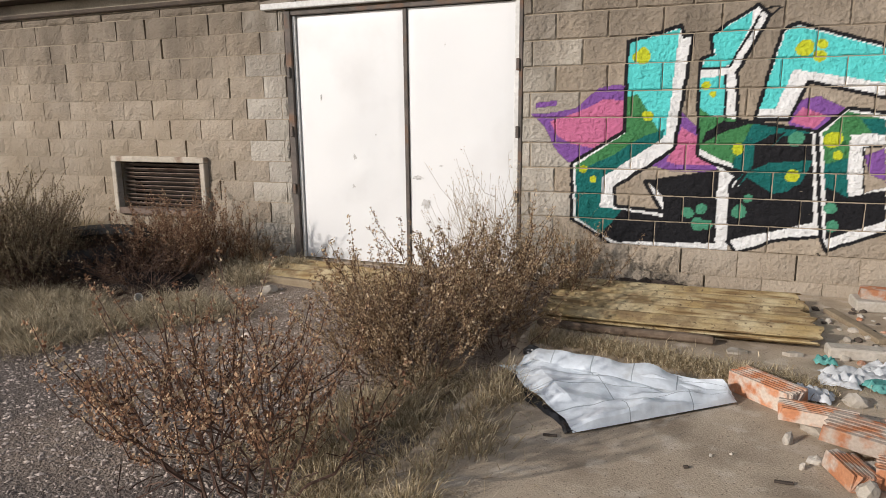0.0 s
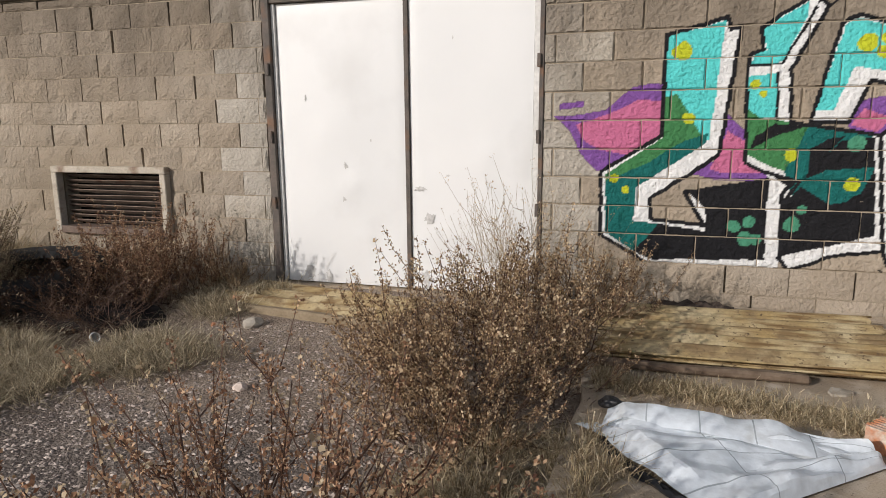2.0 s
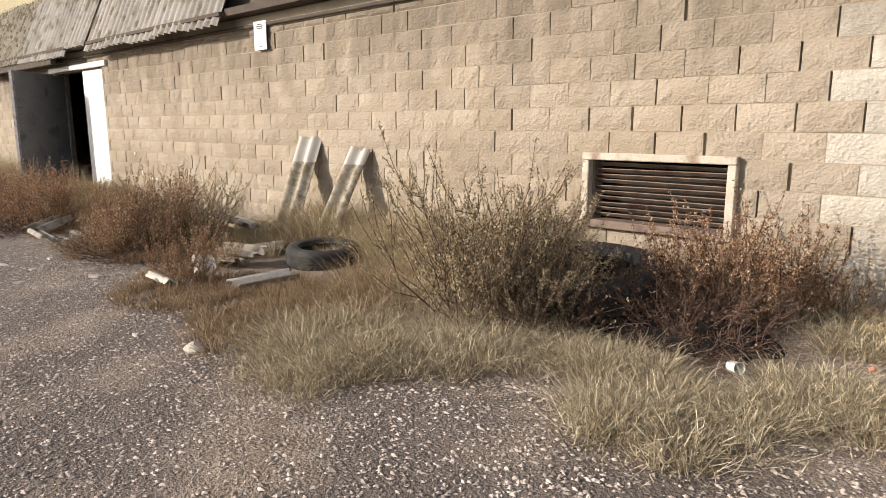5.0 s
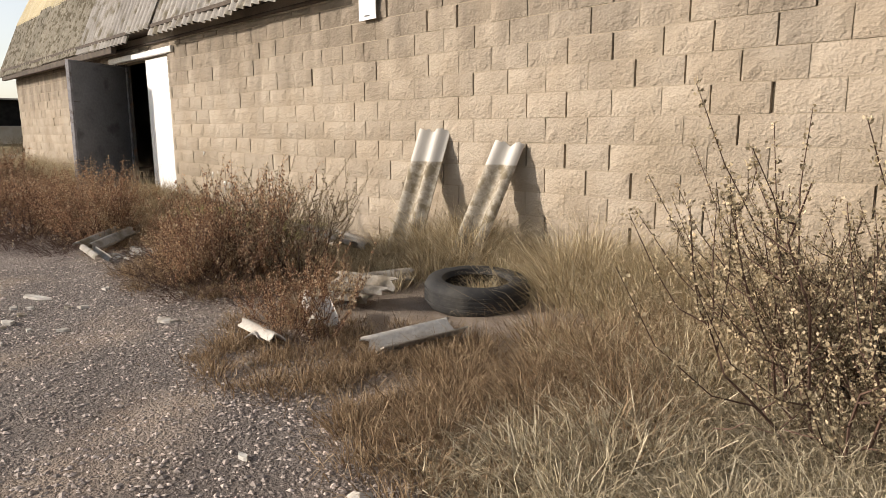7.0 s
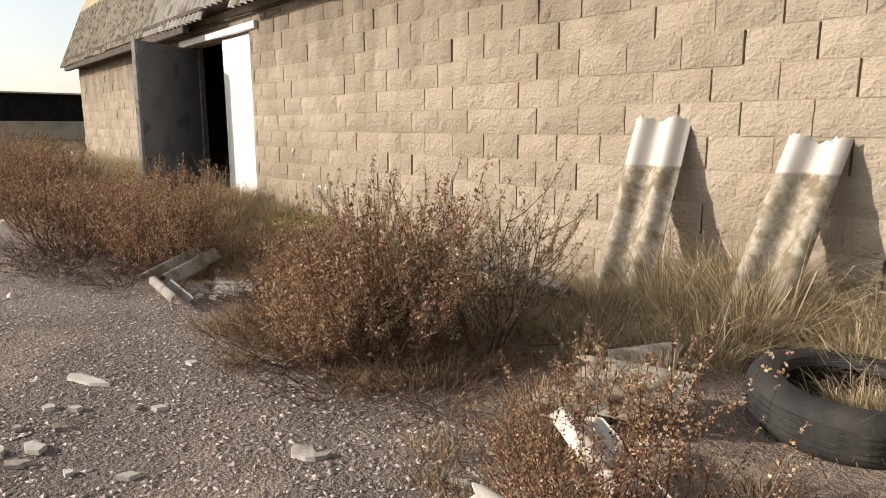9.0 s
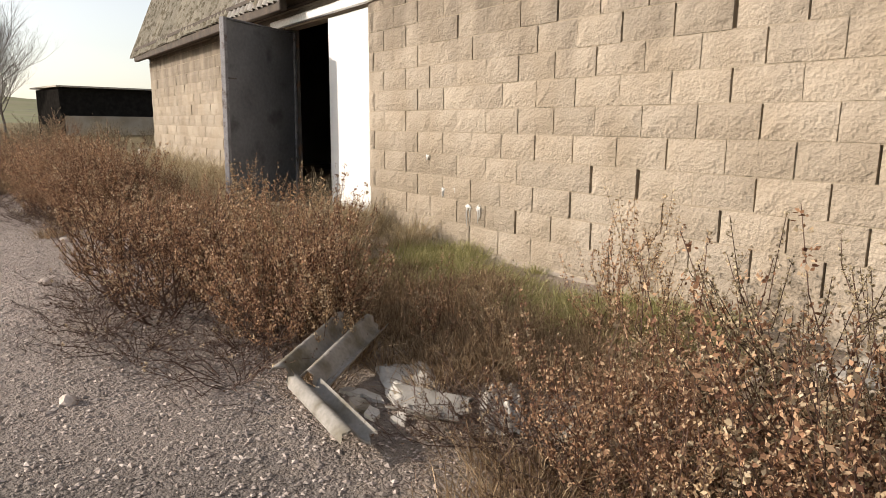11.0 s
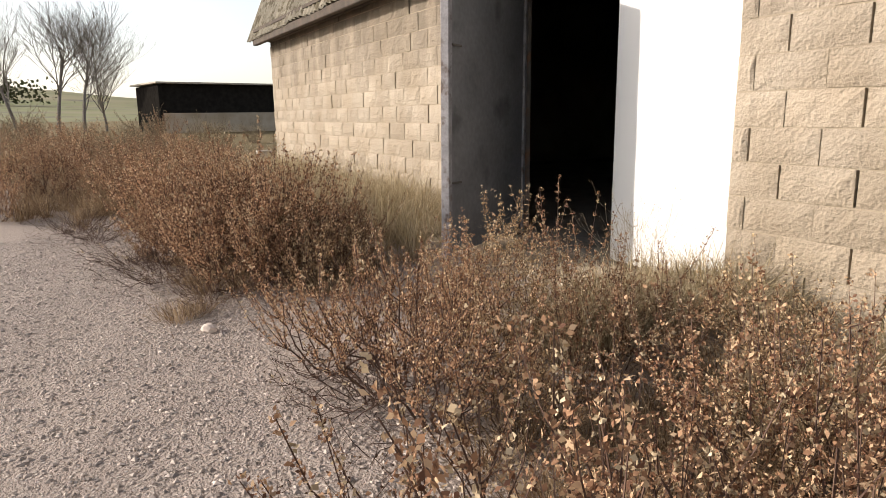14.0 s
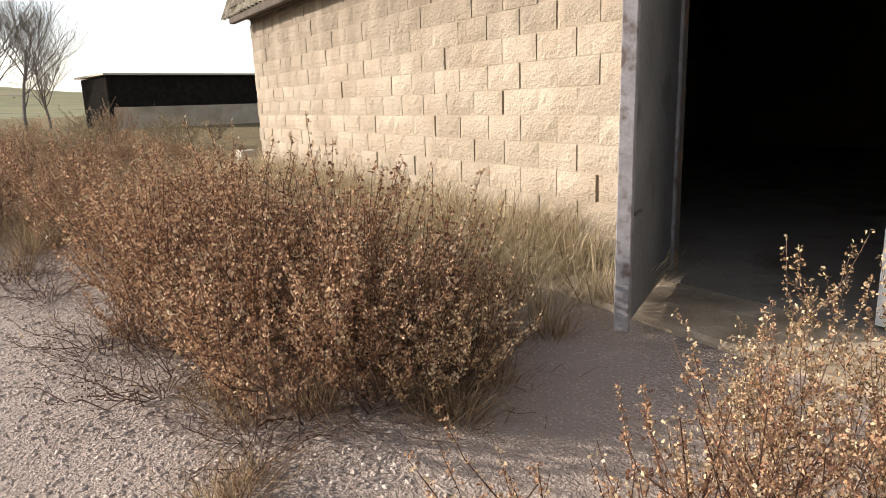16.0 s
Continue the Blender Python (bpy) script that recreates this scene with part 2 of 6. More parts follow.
M_DKTIMBER = surface("dark_timber", (0.07, 0.055, 0.045), (0.11, 0.085, 0.065), 6, 0.9, 0.4, 60, 0.003)
M_RUBBER = surface("tyre_rubber", (0.028, 0.028, 0.028), (0.05, 0.048, 0.045), 7, 0.8, 0.3, 60, 0.003, stain=(0.10, 0.09, 0.075), stain_scale=3, stain_lo=0.55, stain_hi=0.8)
M_CHAR = surface("charred", (0.012, 0.010, 0.010), (0.025, 0.021, 0.02), 9, 0.95, 0.5, 50, 0.01)
M_BRICK = surface("orange_brick", (0.46, 0.18, 0.085), (0.54, 0.25, 0.13), 9, 0.9, 0.35, 90, 0.003, rnd="object", rnd_amt=0.2, stain=(0.54, 0.45, 0.37), stain_scale=13, stain_lo=0.44, stain_hi=0.58)
M_RUBBLE = surface("mortar_rubble", (0.56, 0.51, 0.44), (0.44, 0.39, 0.32), 9, 0.95, 0.6, 60, 0.008, rnd="object", rnd_amt=0.15)
M_BAG = surface("silver_white_sheet", (0.70, 0.76, 0.81), (0.78, 0.83, 0.87), 3, 0.38, 0.35, 22, 0.010, stain=(0.45, 0.46, 0.45), stain_scale=4, stain_lo=0.6, stain_hi=0.75, spec=0.5)
M_BAGLINE = surface("grey_stripe", (0.30, 0.34, 0.36), (0.36, 0.40, 0.42), 6, 0.5, 0.0)
M_BLACKPL = surface("black_plastic", (0.015, 0.015, 0.016), (0.03, 0.03, 0.032), 6, 0.35, 0.3, 25, 0.008, spec=0.5)
M_CLOTH = surface("white_plastic_scrap", (0.66, 0.68, 0.68), (0.78, 0.79, 0.79), 9, 0.6, 0.4, 30, 0.01)
M_TEAL = surface("teal_scrap", (0.10, 0.38, 0.34), (0.16, 0.45, 0.40), 9, 0.6, 0.3, 30, 0.01)
M_PAPER = surface("notice_paper", (0.78, 0.78, 0.76), (0.72, 0.72, 0.70), 5, 0.6, 0.0)
M_INK = surface("ink", (0.08, 0.08, 0.08), (0.12, 0.12, 0.12), 9, 0.7, 0.0)
M_STEM = surface("dry_stem", (0.075, 0.043, 0.032), (0.125, 0.076, 0.054), 30, 0.9, 0.0)
M_STEMPALE = surface("pale_stem", (0.30, 0.235, 0.15), (0.38, 0.31, 0.21), 30, 0.9, 0.0)
M_STEMDARK = surface("charred_stem", (0.085, 0.052, 0.040), (0.135, 0.088, 0.066), 30, 0.9, 0.0)
M_BARK = surface("bark", (0.19, 0.165, 0.145), (0.26, 0.225, 0.195), 12, 0.95, 0.3, 40, 0.01)
L_TAN = leafy("tan_seed_leaves", (0.15, 0.085, 0.05), (0.41, 0.275, 0.155), (0.68, 0.53, 0.34))
L_RED = leafy("rust_leaves", (0.12, 0.058, 0.04), (0.36, 0.205, 0.12), (0.62, 0.45, 0.29))
L_OLIVE = leafy("olive_leaves", (0.15, 0.12, 0.075), (0.32, 0.255, 0.16), (0.56, 0.46, 0.31))
L_PUFF = leafy("cream_seed_heads", (0.34, 0.25, 0.155), (0.5, 0.39, 0.255), (0.66, 0.54, 0.38))
L_DARK = leafy("dark_twig_leaves", (0.045, 0.025, 0.018), (0.075, 0.045, 0.03), (0.14, 0.085, 0.05))
L_STRAW = leafy("straw_grass", (0.2, 0.15, 0.085), (0.45, 0.36, 0.22), (0.74, 0.63, 0.45))
L_DRYGREEN = leafy("dull_green_grass", (0.16, 0.128, 0.082), (0.4, 0.335, 0.225), (0.7, 0.61, 0.45))
L_GREEN = leafy("fresh_grass", (0.224, 0.210, 0.084), (0.434, 0.406, 0.175), (0.728, 0.658, 0.364))
L_RUSTGRASS = leafy("rusty_grass", (0.10, 0.062, 0.037), (0.275, 0.188, 0.112), (0.50, 0.38, 0.245))
M_STONE = surface("gravel_stone", (0.37, 0.305, 0.26), (0.50, 0.425, 0.37), 20, 0.9, 0.0, rnd="island", rnd_amt=0.45)


def ground_mat():
    m = bpy.data.materials.new("gravel_ground")
    m.use_nodes = True
    nt = m.node_tree
    b = nt.nodes["Principled BSDF"]
    co = nt.nodes.new("ShaderNodeNewGeometry").outputs["Position"]
    peb = tex(nt, "ShaderNodeTexVoronoi", 52, coord=co)
    peb2 = tex(nt, "ShaderNodeTexVoronoi", 110, coord=co)
    big = tex(nt, "ShaderNodeTexNoise", 0.9, 7, co)
    mid = tex(nt, "ShaderNodeTexNoise", 6, 6, co)
    sep = nt.nodes.new("ShaderNodeSeparateColor")
    link(nt, peb.outputs["Color"], sep.inputs[0])
    stone = mixc(nt, sep.outputs[0], (0.35, 0.285, 0.24), (0.59, 0.50, 0.44))
    stone = mixc(nt, ramp(nt, peb.outputs["Distance"], 0.45, 0.75), stone, (0.22, 0.185, 0.16))
    soil = mixc(nt, ramp(nt, mid.outputs["Fac"], 0.35, 0.65), (0.33, 0.26, 0.205), (0.44, 0.36, 0.29))
    col = mixc(nt, ramp(nt, big.outputs["Fac"], 0.52, 0.64), stone, soil)
    sx_ = nt.nodes.new("ShaderNodeSeparateXYZ")
    link(nt, co, sx_.inputs[0])
    wob = nt.nodes.new("ShaderNodeMath")
    wob.operation = "MULTIPLY_ADD"
    link(nt, big.outputs["Fac"], wob.inputs[0])
    wob.inputs[1].default_value = 5.0
    link(nt, sx_.outputs[0], wob.inputs[2])
    pale = mixc(nt, sep.outputs[0], (0.58, 0.50, 0.44), (0.78, 0.69, 0.62))
    grey = mixc(nt, sep.outputs[1], (0.105, 0.087, 0.076), (0.29, 0.25, 0.22))
    col = mixc(nt, ramp(nt, wob.outputs[0], -4.6, -6.2), col, mixc(nt, ramp(nt, big.outputs["Fac"], 0.56, 0.66), grey, soil))
    foot = nt.nodes.new("ShaderNodeMath")
    foot.operation = "MULTIPLY_ADD"
    link(nt, mid.outputs["Fac"], foot.inputs[0])
    foot.inputs[1].default_value = 1.4
    link(nt, sx_.outputs[1], foot.inputs[2])
    col = mixc(nt, ramp(nt, foot.outputs[0], 3.35, 4.0), col, soil)          # trodden earth towards the wall
    col = mixc(nt, ramp(nt, wob.outputs[0], -9.4, -12.0), col, mixc(nt, ramp(nt, peb.outputs["Distance"], 0.5, 0.8), pale, (0.46, 0.38, 0.33)))
    field = mixc(nt, ramp(nt, mid.outputs["Fac"], 0.35, 0.65), (0.17, 0.13, 0.065), (0.26, 0.20, 0.11))
    col = mixc(nt, ramp(nt, wob.outputs[0], -23.0, -27.0), col, field)
    link(nt, col, b.inputs["Base Color"])
    b.inputs["Roughness"].default_value = 0.95
    b.inputs["Specular IOR Level"].default_value = 0.15
    h = nt.nodes.new("ShaderNodeMath")
    h.operation = "MULTIPLY_ADD"
    link(nt, peb2.outputs["Distance"], h.inputs[0])
    h.inputs[1].default_value = 0.4
    link(nt, peb.outputs["Distance"], h.inputs[2])
    bp = nt.nodes.new("ShaderNodeBump")
    bp.invert = True
    bp.inputs["Strength"].default_value, bp.inputs["Distance"].default_value = 1.0, 0.02
    link(nt, h.outputs[0], bp.inputs["Height"])
    link(nt, bp.outputs["Normal"], b.inputs["Normal"])
    return m


M_GROUND = ground_mat()
M_HILL = surface("far_field", (0.16, 0.17, 0.06), (0.22, 0.19, 0.10), 0.02, 0.95, 0.0, stain=(0.10, 0.09, 0.06), stain_scale=0.05)

# ---- building helpers ----
def mesh_of(name, verts, faces, mat):
    me = bpy.data.meshes.new(name)
    me.from_pydata([tuple(v) for v in verts], [], [tuple(f) for f in faces])
    if mat:
        me.materials.append(mat)
    me.update()
    return me


def thing(name, x, y, z, label, category, group="", rz=0.0):
    ob = new(name)
    ob.matrix_world = pose(x, y, z, 0, 0, rz)
    ob.empty_display_size = 0.1
    return tagged(ob, label, category, group)


def attach(name, data, parent, label="", m=None):
    ob = new(name, data)
    ob.parent = parent
    if m is not None:
        ob.matrix_basis = m
    return tagged(ob, label)


def part(name, bm, material, parent, label="", m=None):
    me = bpy.data.meshes.new(name)
    bm.to_mesh(me)
    bm.free()
    if material:
        me.materials.append(material)
    return attach(name, me, parent, label, m)


def box_bm(x0, x1, y0, y1, z0, z1, bevel=0.0):
    bm = bmesh.new()
    bmesh.ops.create_cube(bm, size=1)
    for v in bm.verts:
        v.co = Vector(((x0 + x1) / 2 + v.co.x * (x1 - x0), (y0 + y1) / 2 + v.co.y * (y1 - y0), (z0 + z1) / 2 + v.co.z * (z1 - z0)))
    if bevel:
        bmesh.ops.bevel(bm, geom=bm.edges[:], offset=bevel, segments=1, affect="EDGES")
    return bm


def solid(name, boxes, material, label="", category="", kind="structure", bevel=0.0):
    """One object of several boxes that do not overlap."""
    bm = bmesh.new()
    for b in boxes:
        one = box_bm(*b, bevel=bevel)
        me = bpy.data.meshes.new("tmp")
        one.to_mesh(me)
        one.free()
        bm.from_mesh(me)
        bpy.data.meshes.remove(me)
    me = bpy.data.meshes.new(name)
    bm.to_mesh(me)
    bm.free()
    me.materials.append(material)
    return tagged(new(name, me), label, category, kind=kind)


def fbm(x, y, s=1.0, seed=0.0):
    return noise.noise(Vector((x * s, y * s, seed))) + 0.5 * noise.noise(Vector((x * s * 2.1, y * s * 2.1, seed + 7)))


def smooth(a, b, v):
    t = min(1.0, max(0.0, (v - a) / (b - a)))
    return t * t * (3 - 2 * t)


def lerp(a, b, t):
    return a + (b - a) * t


def ground_z(x, y):
    """Height of the yard: it falls away from the slab and rises a little to the wall."""
    z = lerp(-0.035, -0.13, smooth(-0.9, -2.2, x)) if x > -2.2 else lerp(-0.13, -0.19, smooth(-2.2, -8, x))
    z = lerp(z, -0.225, smooth(-8, -13, x))
    rise = smooth(3.6, 4.9, y) if y < 5.2 else 1.0
    target = -0.05 if x > -4 else lerp(-0.05, -0.12, smooth(-4, -9, x))
    z = lerp(z, target, 0.75 * rise)
    if x > -3.9 and x < -1.2:
        z = lerp(z, -0.065, smooth(3.9, 4.5, y))
    if x < -14.6 and x > -17.5 and y > 3.6:
        z = lerp(z, -0.14, smooth(3.4, 4.4, y))
    near = 1.0 if abs(x + 10) < 25 and abs(y - 2) < 8 else 0.0
    z += near * 0.018 * fbm(x, y, 1.3)
    far = max(0.0, -x - 30)
    z += 0.012 * far if far < 60 else 0.72
    return z


def grid_line(lo, hi, step, far):
    n = int(round((hi - lo) / step))
    return [lo - f for f in reversed(far)] + [lo + i * step for i in range(n + 1)] + [hi + f for f in far]


gx = grid_line(-26, 3, 0.14, (0.6, 1.6, 4, 9, 20, 50, 130, 400, 1400))
gy = grid_line(-2.0, 5.12, 0.14, (0.6, 1.6, 4, 9, 20, 50, 130, 400, 1400))
verts = [(x, y, ground_z(x, y) - (0.25 if y > 5.3 and x > -24.6 and x < 8 and y < 16 else 0.0)) for y in gy for x in gx]
nx = len(gx)
faces = [(j * nx + i, j * nx + i + 1, (j + 1) * nx + i + 1, (j + 1) * nx + i) for j in range(len(gy) - 1) for i in range(nx - 1)]
ground = tagged(new("ground", mesh_of("ground", verts, faces, M_GROUND)), "grey-brown gravel yard with bare earth patches", "ground", kind="structure")

# concrete apron with a worn edge
sx = [-1.02 + i * 0.25 for i in range(30)]
sy = [-4.0 + j * 0.25 for j in range(36)] + [4.985]
sv, sf = [], []
for j, y in enumerate(sy):
    for i, x in enumerate(sx):
        e = 0.035 * fbm(y, 0, 1.7, 3) if i == 0 else 0
        sv.append((x + e - (0.10 * smooth(2.9, 1.2, y) if i == 0 else 0), y, 0.004 * fbm(x, y, 0.8)))
for j in range(len(sy) - 1):
    for i in range(len(sx) - 1):
        a = j * len(sx) + i
        sf.append((a, a + 1, a + len(sx) + 1, a + len(sx)))
n0 = len(sv)
for j in range(len(sy)):
    x, y, z = sv[j * len(sx)]
    sv.append((x - 0.02, y, -0.15))
for j in range(len(sy) - 1):
    sf.append((j * len(sx), (j + 1) * len(sx), n0 + j + 1, n0 + j))
tagged(new("pavement", mesh_of("pavement", sv, sf, M_SLAB)), "stained tan concrete apron beside the gravel", "pavement", kind="structure")

# ---- the barn ----
X0, X1, YF, YB, ZT = -24.9, 7.0, 5.0, 15.0, 2.2
D1 = (-3.55, -1.45, -0.05, 2.10)       # white double door
D2 = (-17.26, -15.06, -0.16, 2.03)     # open doorway
VN = (-5.60, -4.55, 0.33, 0.80)        # louvred vent
core0, core1 = 5.036, 5.2
wall = solid("wall_south", [
    (X0, D2[0], core0, core1, -0.5, ZT), (D2[0], D2[1], core0, core1, D2[3], ZT), (D2[1], VN[0], core0, core1, -0.5, ZT),
    (VN[0], VN[1], core0, core1, -0.5, VN[2]), (VN[0], VN[1], core0, core1, VN[3], ZT), (VN[1], D1[0], core0, core1, -0.5, ZT),
    (D1[0], D1[1], core0, core1, D1[3], ZT), (D1[1], X1, core0, core1, -0.5, ZT)],
    M_MORTAR, "long barn wall of tan split-face concrete blocks", "wall")
solid("wall_west", [(X0, X0 + 0.2, 5.2, YB, -0.5, ZT), (X0 + 0.01, X0 + 0.19, 5.86, YB, ZT, 4.4)], M_BLOCK_STUFF, "tan block end wall of the barn", "wall")
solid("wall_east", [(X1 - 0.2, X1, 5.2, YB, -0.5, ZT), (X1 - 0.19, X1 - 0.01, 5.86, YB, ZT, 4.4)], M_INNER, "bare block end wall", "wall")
# unseen infill added at both gables to keep sun out of the barn
for gx0, gx1 in ((X0 + 0.01, X0 + 0.19), (X1 - 0.19, X1 - 0.01)):
    gv = [(q, y, z) for q in (gx0, gx1) for y, z in ((5.09, ZT), (5.858, ZT), (5.858, 4.4), (5.80, 4.4), (5.10, 2.40))]
    gf = [(0, 1, 2, 3, 4), (9, 8, 7, 6, 5)] + [(k, k + 5, (k + 1) % 5 + 5, (k + 1) % 5) for k in range(5)]
    tagged(new("wall_gable", mesh_of("wall_gable", gv, gf, M_INNER)), "block infill of the gable under the roof slope", "wall", kind="structure")
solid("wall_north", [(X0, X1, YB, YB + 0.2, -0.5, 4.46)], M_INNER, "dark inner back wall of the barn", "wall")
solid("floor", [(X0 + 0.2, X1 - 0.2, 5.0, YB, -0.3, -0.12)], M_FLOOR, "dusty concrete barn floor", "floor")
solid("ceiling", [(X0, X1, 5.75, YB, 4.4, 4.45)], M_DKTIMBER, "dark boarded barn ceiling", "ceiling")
solid("sill_step", [(D1[0] + 0.01, D1[1] - 0.01, 4.99, 5.2, -0.3, -0.045)], M_SLAB, "worn concrete threshold under the white door", "sill")
solid("trim_beam", [(X0, X1, 4.995, 5.21, ZT + 0.002, 2.36)], M_BEAM, "stained concrete ring beam on the block wall", "beam", bevel=0.006)
solid("trim_rail", [(X0, -3.75, 4.955, 4.993, 2.215, 2.255)], M_DKTIMBER, "dark rail along the ring beam", "rail", bevel=0.008)
solid("trim_wallplate", [(-10.6, -3.7, 4.80, 5.12, 2.365, 2.45), (X0, -10.6, 4.72, 5.1, 2.365, 2.41)], M_DKTIMBER, "dark timber wall plate under the roof", "beam")

# lintels
solid("lintel_1", [(-3.76, -1.22, 4.955, 5.012, 2.115, 2.165)], M_WHITE2, "flaking white lintel over the double door", "lintel", bevel=0.006)
solid("lintel_2", [(-17.55, -14.80, 4.955, 5.012, 2.045, 2.135)], M_WHITE2, "flaking white lintel over the open doorway", "lintel", bevel=0.006)

# roof: a boarded slope behind the sheets
solid_v = [(X0, 5.0, 2.37), (X1, 5.0, 2.37), (X1, 5.75, 4.4), (X0, 5.75, 4.4), (X0, 5.1, 2.37), (X1, 5.1, 2.37), (X1, 5.85, 4.4), (X0, 5.85, 4.4)]
solid_f = [(0, 1, 2, 3), (7, 6, 5, 4), (0, 4, 5, 1), (3, 2, 6, 7), (0, 3, 7, 4), (1, 5, 6, 2)]
tagged(new("roof", mesh_of("roof", solid_v, solid_f, M_DKTIMBER)), "dark boarded steep roof slope of the barn", "roof", kind="structure")


def corrugated(waves, length, pitch=0.177, amp=0.024, thick=0.007, rows=6, seed=0, ragged=0.0, per=8, sag=0.0):
    """A corrugated sheet: waves across x, running along y, with real thickness."""
    rng = random.Random(seed)
    n = waves * per if isinstance(waves, int) else int(waves * per)
    vs, fs = [], []
    ends = [(ragged * rng.uniform(-1, 1), ragged * rng.uniform(-1, 1)) for _ in range(n + 1)]
    for side in (0, 1):
        for j in range(rows + 1):
            for i in range(n + 1):
                x = i * pitch / per
                y = length * j / rows
                y += ends[i][0] if j == 0 else ends[i][1] if j == rows else 0
                z = amp * math.sin(i / per * 2 * math.pi) - side * thick - sag * math.sin(math.pi * j / rows)
                vs.append((x - n * pitch / per / 2, y, z))
    k = (rows + 1) * (n + 1)
    for j in range(rows):
        for i in range(n):
            a = j * (n + 1) + i
            fs.append((a, a + 1, a + n + 2, a + n + 1))
            fs.append((k + a, k + a + n + 1, k + a + n + 2, k + a + 1))
    for i in range(n):
        fs.append((i, k + i, k + i + 1, i + 1))
        a = rows * (n + 1) + i
        fs.append((a, a + 1, k + a + 1, k + a))
    for j in range(rows):
        a, b = j * (n + 1), j * (n + 1) + n
        fs.append((a, a + n + 1, k + a + n + 1, k + a))
        fs.append((b, k + b, k + b + n + 1, b + n + 1))
    return vs, fs


def shade_smooth(me, angle=50):
    me.shade_smooth()
    me.set_sharp_from_angle(angle=radians(angle))
    return me


sheet_roof = tagged(new("sheet_roof"), "steep roof of weathered corrugated fibre-cement sheets", "roof", kind="structure")
roof_meshes = []
for mat in (M_FIBRE, M_FIBRE2, M_FIBRE3):
    vs, fs = corrugated(5, 1.45, rows=2, per=6)
    roof_meshes.append(shade_smooth(mesh_of("roof_sheet", vs, fs, mat)))
rr = random.Random(5)
x = -10.62
i = 0
while x > -24.75:
    lich = x < -19.2 or (x < -17.4 and i % 2)
    drop = rr.uniform(-0.015, 0.015)
    gap = 0.0
    ang = 67 + rr.uniform(-0.6, 0.6)
    if -15.6 < x < -14.6:
        drop, gap = 0.10, 0.12
    attach("roof_sheet", roof_meshes[1 if lich else 0], sheet_roof, "", pose(x - 0.44, 4.70, 2.255 + drop, ang, 0, 0) @ pose(0, 0, 0.012 * (i % 2), 0, 0, rr.uniform(-0.5, 0.5)))
    attach("roof_sheet", roof_meshes[2], sheet_roof, "yellowed upper sheet" if i == 0 else "", pose(x - 0.44, 5.24, 3.56 + drop, 62, 0, 0))
    x -= 0.885 - 0.03 + gap
    i += 1
solid("trim_fascia", [(-24.95, -16.6, 4.715, 4.80, 2.15, 2.262)], M_DKTIMBER, "dark sagging fascia under the sheets", "fascia", bevel=0.01)

# ---- white double door ----
def door_leaf(parent, x0, x1, y, z0, z1, mat, name, label):
    """A steel leaf: a panel with folded edges and shallow dents."""
    nxx, nzz = 24, 40
    rng = random.Random(int(x0 * 100))
    dents = [(rng.uniform(x0, x1), rng.uniform(z0, z0 + 1.2), rng.uniform(0.04, 0.10), rng.uniform(-0.012, 0.008)) for _ in range(7)]
    vs, fs = [], []
    for j in range(nzz + 1):
        for i in range(nxx + 1):
            px, pz = lerp(x0, x1, i / nxx), lerp(z0, z1, j / nzz)
            d = 0.006 * fbm(px, pz, 1.2, 9)
            for cx, cz, r, a in dents:
                q = ((px - cx) ** 2 + (pz - cz) ** 2) / r / r
                d += a * math.exp(-q)
            e = min(i, nxx - i, j, nzz - j)
            vs.append((px, y + (0.006 if e == 0 else d), pz))
    for j in range(nzz):
        for i in range(nxx):
            a = j * (nxx + 1) + i
            fs.append((a, a + 1, a + nxx + 2, a + nxx + 1))
    k = len(vs)
    ring = [i for i in range(nxx + 1)] + [j * (nxx + 1) + nxx for j in range(1, nzz + 1)] + [nzz * (nxx + 1) + i for i in range(nxx - 1, -1, -1)] + [j * (nxx + 1) for j in range(nzz - 1, 0, -1)]
    for r in ring:
        vx, vy, vz = vs[r]
        vs.append((vx, vy + 0.04, vz))
    n = len(ring)
    for q in range(n):
        fs.append((ring[(q + 1) % n], ring[q], k + q, k + (q + 1) % n))
    me = shade_smooth(mesh_of(name, vs, fs, mat), 40)
    return attach(name, me, parent, label)


door1 = tagged(new("door_1"), "closed white-painted steel double door, dented and stained low down", "door", kind="structure")
YD = 5.035
leaf_l = door_leaf(door1, D1[0] + 0.095, -2.452, YD, -0.03, 2.06, M_WHITE, "leaf", "dented white steel leaf")
leaf_r = door_leaf(door1, -2.412, D1[1] - 0.075, YD, -0.03, 2.06, M_WHITE, "leaf", "dented white steel leaf")
part("frame", box_bm(D1[0], D1[0] + 0.06, 4.99, 5.12, -0.05, 2.10, 0.004), M_RUSTY, door1, "dark steel jamb")
part("frame", box_bm(D1[1] - 0.03, D1[1], 4.99, 5.12, -0.05, 2.10, 0.004), M_RUSTY, door1, "dark steel jamb")
part("frame", box_bm(D1[0] + 0.062, D1[1] - 0.032, 5.0, 5.12, 2.065, 2.10, 0.003), M_RUSTY, door1, "dark steel head")
part("stile", box_bm(D1[0] + 0.062, D1[0] + 0.09, 5.02, 5.06, -0.03, 2.06, 0.003), M_WHITE2, door1)
part("stile", box_bm(D1[1] - 0.07, D1[1] - 0.033, 5.02, 5.06, -0.03, 2.06, 0.003), M_WHITE2, door1)
part("astragal", box_bm(-2.449, -2.415, 5.022, 5.07, -0.03, 2.06, 0.003), M_RUSTY, door1, "dark rusty meeting strip")
